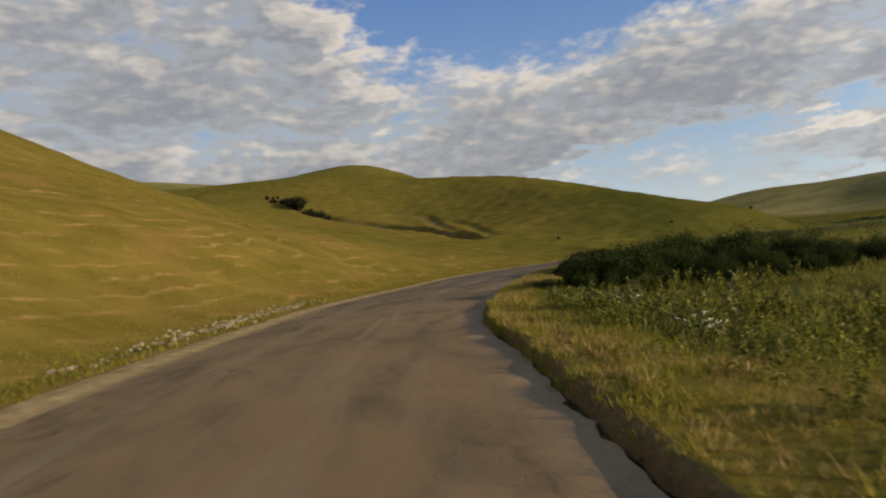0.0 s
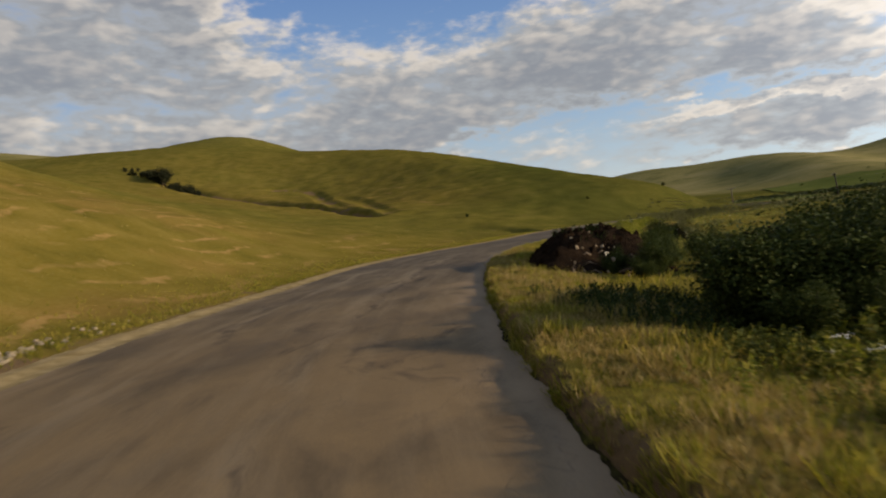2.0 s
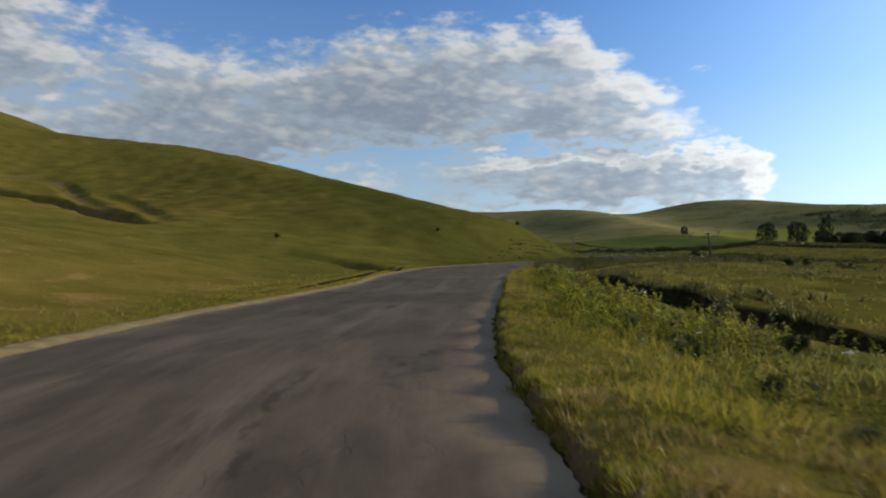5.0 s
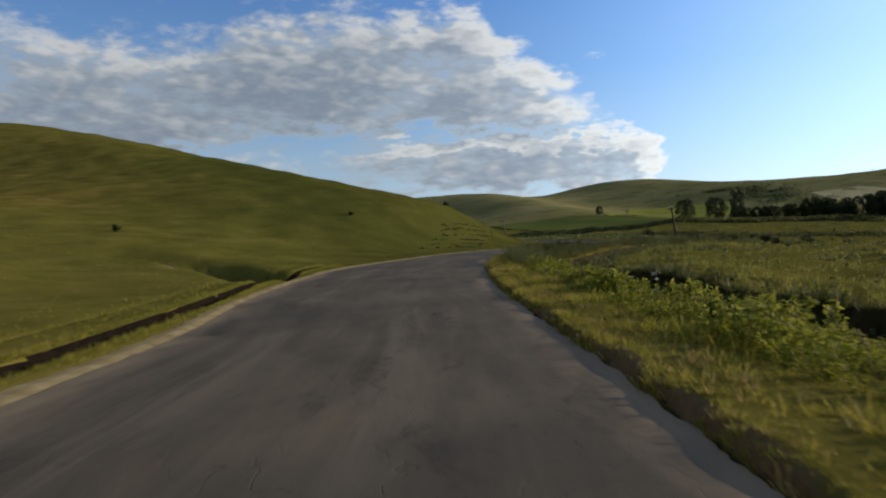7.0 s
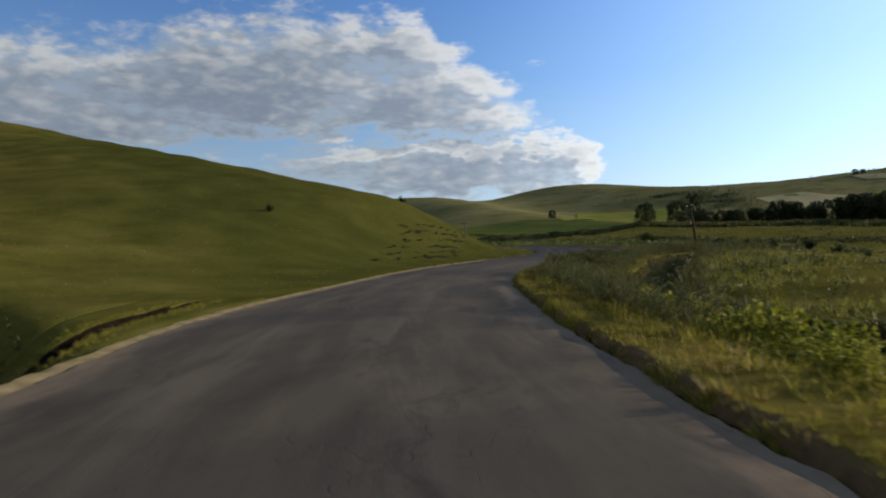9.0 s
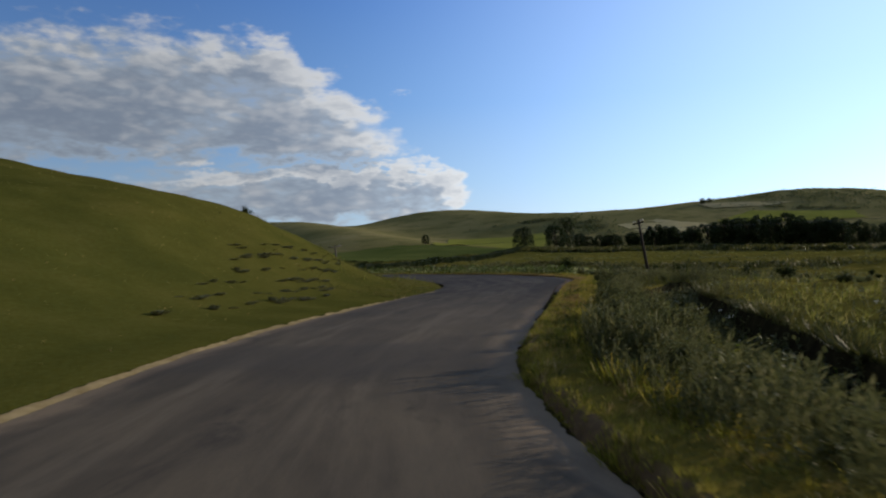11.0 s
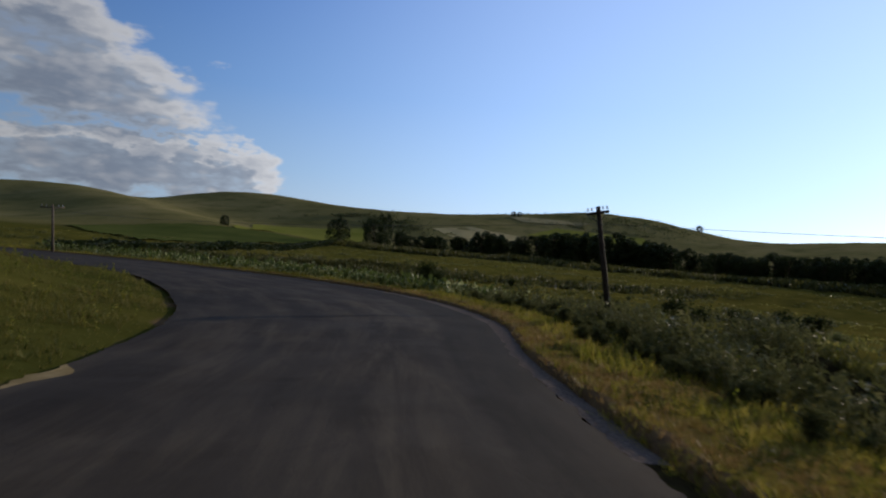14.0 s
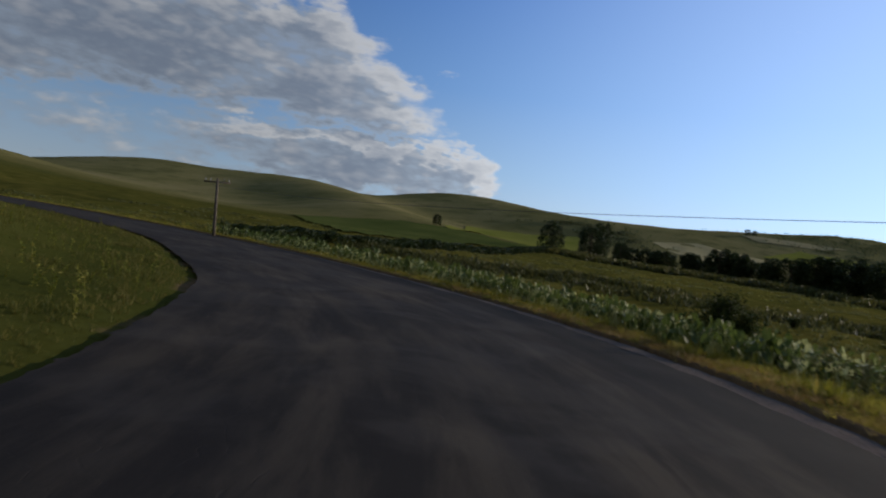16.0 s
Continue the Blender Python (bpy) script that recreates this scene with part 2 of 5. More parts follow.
    dust = k.step(k.math("ADD", side, k.math("MULTIPLY", k.math("SUBTRACT", blot, 0.5), 1.6)), 2.9, 3.8, 0.0, 0.70)
    dust = k.math("MULTIPLY", dust, k.math("SUBTRACT", 1.0, dark_bend))
    col = k.mix(dust, col, (0.205, 0.155, 0.105))
    crack = k.node("ShaderNodeTexVoronoi")
    crack.feature = "DISTANCE_TO_EDGE"
    wob = k.node("ShaderNodeVectorMath", op="ADD")
    k.set(wob.inputs[0], p)
    nz = k.node("ShaderNodeTexNoise")
    k.set(nz.inputs["Vector"], p)
    nz.inputs["Scale"].default_value = 1.3
    k.set(wob.inputs[1], nz.outputs["Color"])
    k.set(crack.inputs["Vector"], wob.outputs[0])
    crack.inputs["Scale"].default_value = 0.7
    line = k.math("MULTIPLY", k.step(crack.outputs["Distance"], 0.0, 0.008, 1.0, 0.0), k.step(patch, 0.40, 0.55))
    col = k.mix(k.math("MULTIPLY", line, 0.3), col, (0.03, 0.028, 0.026))
    # one long mended crack
    run = k.math("MULTIPLY", k.step(sep.outputs[1], 88.0, 96.0), k.step(sep.outputs[1], 128.0, 120.0))
    off = k.math("ABSOLUTE", k.math("ADD", sep.outputs[0], k.math("ADD", 0.75, k.math("MULTIPLY", k.noise(p, 0.5, 5, 0.7), 0.9))))
    seal = k.math("MULTIPLY", k.math("MULTIPLY", k.step(off, 0.03, 0.10, 1.0, 0.0), run), k.step(k.noise(p, 1.4, 3), 0.40, 0.58))
    col = k.mix(k.math("MULTIPLY", seal, 0.5), col, (0.026, 0.023, 0.021))
    col = k.mix(k.step(grain, 0.35, 0.65, 0.0, 0.9), col, (0.62, 0.60, 0.56), "SOFT_LIGHT")
    k.set(b.inputs["Base Color"], col)
    k.set(b.inputs["Roughness"], k.step(blot, 0.2, 0.8, 0.88, 0.97))
    bump(k, b, k.math("SUBTRACT", k.math("ADD", k.math("MULTIPLY", grain, 0.25), blot), k.math("MULTIPLY", line, 0.3)), 0.4, 0.02)
    return m


GROUND = grass_ground()
ASPHALT = asphalt()
GRAVEL = plain("shoulder_dirt", [(0.3, (0.165, 0.125, 0.060)), (0.55, (0.245, 0.190, 0.098)), (0.8, (0.33, 0.265, 0.150))], 2.2, 0.95, 0.0, 0.35, 0.02)
GREY_GRAVEL = plain("grey_gravel", [(0.3, (0.075, 0.063, 0.056)), (0.55, (0.135, 0.113, 0.100)), (0.8, (0.225, 0.195, 0.175))], 14.0, 0.95, 0.0, 0.5, 0.015)
VERGE_SHADE_SOIL = plain("verge_shade_soil", [(0.28, (0.018, 0.014, 0.008)), (0.5, (0.036, 0.028, 0.014)), (0.62, (0.050, 0.043, 0.014)), (0.85, (0.092, 0.068, 0.036))], 3.2, 0.95, 0.0, 0.5, 0.02)
SHADED_SOIL = plain("shaded_soil", [(0.3, (0.010, 0.007, 0.005)), (0.6, (0.019, 0.014, 0.010)), (0.85, (0.042, 0.030, 0.021))], 2.6, 0.95, 0.0, 1.0, 0.12)
HEAP_SOIL = plain("heap_soil", [(0.3, (0.011, 0.0075, 0.005)), (0.6, (0.021, 0.0145, 0.0095)), (0.85, (0.050, 0.034, 0.022))], 2.2, 0.95, 0.0, 1.0, 0.12)
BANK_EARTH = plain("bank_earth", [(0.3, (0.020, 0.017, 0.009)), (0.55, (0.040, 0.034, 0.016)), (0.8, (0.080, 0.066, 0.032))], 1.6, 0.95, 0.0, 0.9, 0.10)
STONE = plain("pale_stone", [(0.3, (0.15, 0.118, 0.078)), (0.6, (0.25, 0.205, 0.145)), (0.85, (0.37, 0.325, 0.255))], 4.0, 0.9, 0.1, 0.7, 0.03)
PALE_STONE = plain("sunlit_limestone", [(0.3, (0.185, 0.150, 0.100)), (0.6, (0.285, 0.240, 0.170)), (0.85, (0.41, 0.36, 0.28))], 4.0, 0.9, 0.1, 0.7, 0.03)
POLE_WOOD = plain("tarred_wood", [(0.3, (0.018, 0.014, 0.011)), (0.7, (0.045, 0.035, 0.027))], 5.0, 0.85, 0.2, 0.6, 0.02)
GREY_WOOD = plain("weathered_pole", [(0.3, (0.085, 0.068, 0.052)), (0.7, (0.17, 0.14, 0.11))], 5.0, 0.85, 0.1, 0.6, 0.02)
PORCELAIN = plain("dull_porcelain", [(0.3, (0.30, 0.29, 0.27)), (0.7, (0.42, 0.41, 0.39))], 9.0, 0.4, 0.4, 0.0)
WIRE = plain("dull_wire", [(0.3, (0.035, 0.035, 0.038)), (0.7, (0.06, 0.06, 0.06))], 9.0, 0.5, 0.4, 0.0)
BARK = plain("bark", [(0.3, (0.045, 0.035, 0.026)), (0.7, (0.11, 0.088, 0.066))], 6.0, 0.95, 0.1, 0.9, 0.03)
CONCRETE = plain("grey_concrete", [(0.3, (0.21, 0.20, 0.175)), (0.7, (0.36, 0.345, 0.31))], 3.0, 0.92, 0.2, 0.6, 0.02)
BLADES = leafy("verge_grass", [(0.15, (0.115, 0.128, 0.014)), (0.5, (0.225, 0.212, 0.026)), (0.85, (0.38, 0.30, 0.070))], 0.22, 0.7, 0.1, 0.5)
BLADES_TALL = leafy("tall_grass", [(0.15, (0.108, 0.124, 0.022)), (0.55, (0.198, 0.200, 0.040)), (0.9, (0.33, 0.285, 0.100))], 0.15, 0.7, 0.1, 0.5)
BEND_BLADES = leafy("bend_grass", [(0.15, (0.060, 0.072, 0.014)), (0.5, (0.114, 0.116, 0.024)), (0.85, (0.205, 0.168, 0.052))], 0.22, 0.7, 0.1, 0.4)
BLADES_DRY = leafy("dry_grass", [(0.15, (0.125, 0.108, 0.024)), (0.5, (0.245, 0.182, 0.050)), (0.85, (0.38, 0.275, 0.11))], 0.25)
RUSTY_BLADES = leafy("rusty_grass", [(0.15, (0.110, 0.078, 0.022)), (0.5, (0.205, 0.132, 0.042)), (0.85, (0.32, 0.205, 0.080))], 0.25)
WEED = leafy("weed_leaf", [(0.15, (0.065, 0.088, 0.012)), (0.55, (0.155, 0.165, 0.022)), (0.9, (0.29, 0.255, 0.065))], 0.3, 0.7, 0.1, 0.45)
GREY_WEED = leafy("grey_weed_leaf", [(0.15, (0.056, 0.064, 0.022)), (0.55, (0.112, 0.118, 0.044)), (0.9, (0.185, 0.178, 0.082))], 0.4, 0.7, 0.1, 0.30)
LUSH = leafy("lush_weed_leaf", [(0.15, (0.095, 0.115, 0.012)), (0.5, (0.200, 0.215, 0.022)), (0.9, (0.34, 0.32, 0.065))], 0.35, 0.8, 0.1, 0.45)
SEDGE = leafy("dark_sedge", [(0.15, (0.035, 0.042, 0.010)), (0.55, (0.070, 0.076, 0.018)), (0.9, (0.130, 0.120, 0.038))], 0.15)
WET_SEDGE = leafy("wet_sedge", [(0.15, (0.064, 0.074, 0.022)), (0.55, (0.122, 0.130, 0.042)), (0.9, (0.205, 0.195, 0.078))], 0.15, 0.7, 0.1, 0.45)
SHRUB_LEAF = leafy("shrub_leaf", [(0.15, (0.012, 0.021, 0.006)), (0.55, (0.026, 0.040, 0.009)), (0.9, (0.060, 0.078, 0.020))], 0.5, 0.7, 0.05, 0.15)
THICKET_LEAF = leafy("thicket_leaf", [(0.15, (0.015, 0.025, 0.006)), (0.55, (0.034, 0.049, 0.011)), (0.9, (0.080, 0.096, 0.026))], 0.6, 0.7, 0.05, 0.18)
THORN_LEAF = leafy("thorn_leaf", [(0.15, (0.010, 0.013, 0.007)), (0.55, (0.021, 0.025, 0.012)), (0.9, (0.048, 0.050, 0.022))], 0.5, 0.7, 0.05, 0.10)
PLUME_LEAF = leafy("plume_leaf", [(0.15, (0.042, 0.050, 0.016)), (0.55, (0.112, 0.120, 0.044)), (0.9, (0.195, 0.190, 0.085))], 0.5, 0.6, 0.02, 0.32)
WILLOW_LEAF = leafy("grey_green_leaf", [(0.15, (0.050, 0.066, 0.022)), (0.55, (0.105, 0.125, 0.040)), (0.9, (0.185, 0.20, 0.085))], 0.5)
TREE_LEAF = leafy("tree_leaf", [(0.15, (0.016, 0.027, 0.008)), (0.55, (0.032, 0.048, 0.013)), (0.9, (0.060, 0.078, 0.022))], 0.2, 0.7, 0.2, 0.25)
DULL_WEED = leafy("dull_weed_leaf", [(0.15, (0.035, 0.048, 0.010)), (0.55, (0.082, 0.092, 0.017)), (0.9, (0.17, 0.155, 0.042))], 0.4, 0.7, 0.05, 0.30)
BIG_LEAF = leafy("broad_pale_leaf", [(0.15, (0.030, 0.052, 0.013)), (0.5, (0.120, 0.155, 0.032)), (0.85, (0.44, 0.46, 0.22))], 1.2, 1.2)
FLOWER = plain("cream_umbels", [(0.3, (0.55, 0.53, 0.42)), (0.7, (0.74, 0.72, 0.62))], 6.0, 0.8, 0.2, 0.0)
CROP = plain("young_crop", [(0.3, (0.150, 0.165, 0.030)), (0.7, (0.205, 0.205, 0.048))], 0.05, 1.0, 0.0, 0.6, 0.4)
CROP_DARK = plain("dark_crop", [(0.3, (0.060, 0.078, 0.020)), (0.7, (0.090, 0.104, 0.030))], 0.05, 1.0, 0.0, 0.6, 0.4)
OLD_STUBBLE = plain("old_stubble", [(0.3, (0.27, 0.235, 0.120)), (0.7, (0.36, 0.31, 0.17))], 0.05, 1.0, 0.0, 0.6, 0.3)
STUBBLE = plain("pale_stubble", [(0.3, (0.31, 0.265, 0.130)), (0.7, (0.42, 0.36, 0.19))], 0.05, 1.0, 0.0, 0.6, 0.3)

# ---------------------------------------------------------------- plan of the valley
# edges of the roadway, from behind the start to past the second bend
LEFT_EDGE = [(-3, -60), (-6, -25), (-7.1, 10), (-7, 20), (-6, 33), (-2.6, 46), (1.6, 58.4), (6, 67.5), (16, 82), (22.1, 92.95), (31.65, 106.25),
             (41.6, 115.2), (49.6, 121.4), (59.5, 127), (70, 132.3), (76.05, 136.4), (82.85, 144.1), (90.1, 158.2), (96, 179), (97, 215), (90, 260)]
RIGHT_EDGE = [(5, -60), (2.5, -25), (1.35, 10), (1.0, 20), (2.4, 30.9), (4.75, 42.45), (7.1, 51.6), (12.1, 61.4), (22.13, 77.4), (28.2, 87.2), (36.35, 98.95),
              (46.78, 110.42), (53.9, 115.05), (64.3, 120.62), (76, 127.35), (85.8, 133.45), (94.05, 142.3), (99.0, 152.1), (105, 176), (106, 215), (99, 262)]
# hills: centre x, y, half widths, turn, height
HILLS = [
    (-90.1, 56.2, 39.0, 82.9, -0.05, 32.04),
    (-30.7, 273.9, 69.5, 51.0, -0.09, 22.84),
    (43.8, 196.2, 23.7, 58.5, 0.37, 13.18),
    (18.9, 148.7, 23.9, 46.1, 1.62, 3.86),
    (-35.1, 347.2, 33.4, 28.7, 0.10, 16.68),
    (-38.0, 519.0, 143.5, 119.8, 0.19, 43.04),
    (407.4, 798.8, 127.1, 152.3, -0.09, 44.83),
    (675.8, 634.0, 98.0, 147.3, -0.28, 56.58),
    (857.0, 298.7, 193.8, 79.9, -0.42, 52.41),
    (910.9, 76.5, 176.0, 156.2, 0.07, 27.55),
    (693.0, -198.0, 203.1, 211.9, 0.06, 38.57),
    (394.4, 522.7, 40.8, 164.4, -0.47, 18.07),
    (-276.7, 336.6, 120.7, 187.2, -0.32, 60.34),
    (84.0, 137.6, 56.4, 45.1, -0.36, -6.33),
]
STREAM = [(15, 34), (20, 52), (25, 66), (30, 77), (36, 87), (42, 95.5), (46.5, 102.5), (52, 106.8), (60, 111.3), (68, 116), (76, 120), (85, 122), (98, 121), (125, 118)]
LEFT_DITCH = [(8.5, 73.5), (13.9, 81.2), (16.0, 84.6), (20.2, 92.0), (22.6, 96.4), (25.2, 100.8), (29.0, 106.2), (33, 111)]
SCARPS = (([(-40, 205.5), (-31, 197.5), (-22.5, 193), (-13.5, 186), (-6, 176), (-1, 164), (3, 150), (6, 140)], 2.9, 2.7, 1.0),
          ([(-14, 206), (-5, 201), (-0.5, 183), (2, 168), (4, 156)], 0.6, 1.8, 0.46), ([(3, 186), (7, 176), (9, 158), (10.5, 142)], 0.45, 1.6, 0.38))
HEAP_AT, HEAP_TURN, HEAP_HALF = (10.0, 45.0), 67.0, (8.0, 3.1)
# a washed-out gully that runs into the ditch, and the sunken track above it: line, depth, half width, wear
GULLIES = (([(24.9, 100.6), (25.6, 104.5), (25.6, 108.5), (24.6, 112.0), (22.6, 115.0)], 1.2, 1.35, 0.50),
           ([(25.2, 112.0), (23.5, 116.0), (20.0, 118.6), (14, 120.6), (6, 122), (-4, 121)], 0.6, 1.0, 0.22))


def spline(pts, n=12):
    p = np.array(pts, float)
    q = np.vstack([2 * p[0] - p[1], p, 2 * p[-1] - p[-2]])
    rows = []
    for i in range(1, len(q) - 2):
        t = np.linspace(0, 1, n, endpoint=False)[:, None]
        a, b, c, d = q[i - 1], q[i], q[i + 1], q[i + 2]
        rows.append(0.5 * (2 * b + (c - a) * t + (2 * a - 5 * b + 4 * c - d) * t * t + (3 * b - a - 3 * c + d) * t ** 3))
    rows.append(p[-1:])
    return np.vstack(rows)


LEFT, RIGHT = spline(LEFT_EDGE), spline(RIGHT_EDGE)
CENTRE = (LEFT + RIGHT) / 2
HALF = np.hypot(*(LEFT - RIGHT).T) / 2


def to_line(x, y, line):
    """Distance to a polyline, the side (+1 left of it) and the nearest index."""
    x, y = np.atleast_1d(np.asarray(x, float)), np.atleast_1d(np.asarray(y, float))
    best, side, at = np.full(x.shape, 1e9), np.zeros(x.shape), np.zeros(x.shape)
    for i in range(len(line) - 1):
        a, d = line[i], line[i + 1] - line[i]
        t = np.clip(((x - a[0]) * d[0] + (y - a[1]) * d[1]) / (d @ d), 0, 1)
        px, py = x - a[0] - t * d[0], y - a[1] - t * d[1]
        r = np.hypot(px, py)
        m = r < best
        best, side, at = np.where(m, r, best), np.where(m, np.sign(d[0] * py - d[1] * px), side), np.where(m, i + t, at)
    return best, side, at


def ease(v, lo, hi):
    t = np.clip((v - lo) / (hi - lo), 0, 1)
    return t * t * (3 - 2 * t)


def waves(x, y, size, seed=0.0):
    """Smooth unevenness between -1 and 1, cheap and repeatable."""
    out = 0.0
    for i, (a, b) in enumerate(((1.0, 0.31), (-0.57, 0.83), (0.35, -1.13), (1.37, 0.77), (-1.21, 0.49), (0.11, 1.61))):
        out = out + np.sin((a * x + b * y) * 2.2 / size + 1.7 * i + seed + 0.9 * np.sin((b * x - a * y) * 1.1 / size + seed + i))
    return out / 3.2


def road_d(x, y):
    """Distance from the road as if it were 7.5 m wide all along, and the side."""
    d, side, at = to_line(x, y, CENTRE)
    return d - np.interp(at, np.arange(len(HALF)), HALF) + 3.75, side


STREAM_LINE, DITCH_LINE = spline(STREAM, 6), spline(LEFT_DITCH, 6)
SCARP_LINES = [(spline(q[0], 6), *q[1:]) for q in SCARPS]
GULLY_LINES = [(spline(q[0], 6), *q[1:]) for q in GULLIES]
CUT_LINE = spline(STREAM[:12], 6)
TRENCHES = ((CUT_LINE, 1.55, 1.15), (DITCH_LINE, 0.40, 0.70))


def height(x, y, cut=True):
    x, y = np.atleast_1d(np.asarray(x, float)), np.atleast_1d(np.asarray(y, float))
    d, side = road_d(x, y)
    z = np.zeros(x.shape)
    for cx, cy, sx, sy, th, h in HILLS:
        u = (x - cx) * math.cos(th) + (y - cy) * math.sin(th)
        v = -(x - cx) * math.sin(th) + (y - cy) * math.cos(th)
        z += h * np.exp(-0.5 * ((u / sx) ** 2 + (v / sy) ** 2))
    z *= 1 - np.exp(-(np.maximum(d - 3.9, 0) / np.where(side > 0, 9.0, 40.0)) ** 2)
    away = ease(d, 5.0, 14.0)
    z += away * (0.10 * waves(x, y, 3.0) + 0.22 * waves(x, y, 11.0, 2.0)) + ease(d, 25, 70) * 0.5 * waves(x, y, 45.0, 4.0)
    # small steps trodden into the slopes
    z += 0.04 * ease(z, 1.0, 4.0) * np.sin(z * 5.2 + 2.0 * waves(x, y, 14.0, 1.0)) * ease(160 - d, 0, 60)
    z -= np.where(side < 0, 0.35 * ease(d, 5.0, 9.0) * ease(60 - d, 0, 30), 0)
    z -= np.where(side < 0, 0.14 * (1 - ease(d, 3.76, 3.98)), 0.16 * (1 - ease(d, 3.6, 4.5)))
    # turf that has grown up above the asphalt beside the right verge
    z += np.where(side < 0, (0.085 + 0.035 * (1 - ease(y, 26, 42)) + 0.04 * waves(x, y, 1.1, 3.0)) * ease(d, 3.78, 4.05) * (1 - 0.75 * ease(d, 4.6, 7.5)) * (1 - ease(x, 64, 78)), 0)
    # the bank drops to the stream where it comes close to the road
    z -= np.where(side < 0, 0.55 * ease(d, 4.9, 7.5) * np.exp(-((x - 47) ** 2 + (y - 105) ** 2) / 110.0), 0)
    # hummocks of the wet meadow
    z += np.where(side < 0, 0.20 * waves(x, y, 3.6, 7.0) * ease(d, 9, 18) * ease(150 - d, 0, 60), 0)
    near = d < 120
    if cut and near.any():
        for line, wide, deep in TRENCHES:
            r, _, at = to_line(x[near], y[near], line)
            z[near] -= (deep + 0.6) * np.exp(-(r / (wide + 0.75)) ** 4) * ease(at, 0.5, 2.5) * ease(len(line) - 1 - at, 0.5, 2.5)
    far = np.hypot(x + 12, y - 172) < 60
    if far.any():
        for line, deep, wide, _ in SCARP_LINES:
            z[far] -= deep * np.exp(-(to_line(x[far], y[far], line)[0] / wide) ** 4)
    close = np.hypot(x - 20, y - 111) < 26
    if close.any():
        for line, deep, wide, _ in GULLY_LINES:
            r, _, at = to_line(x[close], y[close], line)
            z[close] -= deep * np.exp(-(r / wide) ** 2) * ease(len(line) - 1 - at, 0.0, 9.0)
    return z


def mesh_of(name, verts, faces, materials, smooth=True):
    me = bpy.data.meshes.new(name)
    me.from_pydata([tuple(v) for v in verts], [], faces)
    for q in materials:
        me.materials.append(q)
    if smooth:
        me.shade_smooth()
    me.update()
    return me


def big_mesh(name, verts, quads, materials, smooth=True):
    """A mesh straight from arrays: verts (n, 3), polygons of equal length (m, k)."""
    me = bpy.data.meshes.new(name)
    n, (m, k) = len(verts), quads.shape
    me.vertices.add(n)
    me.vertices.foreach_set("co", np.asarray(verts, np.float32).ravel())
    me.loops.add(m * k)
    me.loops.foreach_set("vertex_index", quads.astype(np.int32).ravel())
    me.polygons.add(m)
    me.polygons.foreach_set("loop_start", np.arange(0, m * k, k, dtype=np.int32))
    me.polygons.foreach_set("use_smooth", np.full(m, smooth))
    for q in materials:
        me.materials.append(q)
    me.update(calc_edges=True)
    return me


def grid_faces(nx, ny):
    i = np.arange(nx - 1)[:, None] * ny + np.arange(ny - 1)[None, :]
    i = i.ravel()
    return np.stack([i, i + ny, i + ny + 1, i + 1], 1)


def stretched(lo, hi, step, far, growth=1.11):
    a = list(np.arange(lo, hi + step, step))
    s, v = step, a[-1]
    while v < far:
        s = min(s * growth, 160)
        v += s
        a.append(v)
    s, v = step, a[0]
    front = []
    while v > -far:
        s = min(s * growth, 160)
        v -= s
        front.append(v)
    return np.array(front[::-1] + a)


# ---------------------------------------------------------------- ground
gx, gy = stretched(-40, 118, 0.8, 4300, 1.05), stretched(-5, 205, 0.8, 4300, 1.05)
mx, my = np.meshgrid(gx, gy, indexing="ij")
mx, my = mx.ravel(), my.ravel()
gd, gside = road_d(mx, my)
mz = height(mx, my) - np.where(gside < 0, 0.30 * ease(gd, 2.9, 3.4) * (1 - ease(gd, 5.2, 5.9)), 0)
ground_me = big_mesh("ground", np.stack([mx, my, mz], 1), grid_faces(len(gx), len(gy)), [GROUND])


def ground_look(x, y):
    """How dry, how bare and how haze-tinted the turf is."""
    gd, gs = road_d(x, y)
    far = np.hypot(x, y)
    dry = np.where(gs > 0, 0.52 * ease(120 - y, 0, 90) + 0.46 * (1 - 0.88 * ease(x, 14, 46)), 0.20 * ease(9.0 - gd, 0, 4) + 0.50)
    # brightens the mid hill by colour, for sunlight its slope doesn't catch
    dry += np.where(gs > 0, 0.34 * ease(y, 125, 160) * (1 - ease(x, 25, 50)), 0)
    # the last term pales the far turf, also for haze
    dry = dry * ease(420 - far, 0, 300) + 0.06 + 0.12 * ease(far, 250, 500)
    dry += np.where(gs < 0, 0.5 * ease(8.0 - gd, 0, 3) * np.exp(-((x - 80) / 12) ** 2), 0)
    bare = np.where(gs > 0, ease(4.35 - gd, 0, 0.5) * (0.55 + 0.45 * ease(60 - y, 0, 25)), 0.75 * ease(4.4 - gd, 0, 0.5)) * 0.9
    bare = np.maximum(bare, np.where(gs > 0, 0.46 * ease(5.9 - gd, 0, 0.7) * ease(62 - y, 0, 14), 0))
    for line, deep, wide, worn in SCARP_LINES + GULLY_LINES:
        bare = np.maximum(bare, worn * ease(wide + 0.9 - to_line(x, y, line)[0], 0, 1.8))
    # haze as a colour weight: grows with distance, on raised ground only
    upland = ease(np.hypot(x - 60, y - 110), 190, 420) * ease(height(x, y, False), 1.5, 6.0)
    return dry, bare, upland


def give_look(me, x, y):
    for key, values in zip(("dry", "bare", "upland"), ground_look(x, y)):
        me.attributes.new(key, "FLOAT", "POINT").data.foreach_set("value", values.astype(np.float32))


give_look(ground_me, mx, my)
ground = tagged(new("ground", ground_me), "grassy hills and valley floor with dry grazed slopes", "ground", kind="structure")


def ground_z(x, y):
    return float(height(x, y)[0])


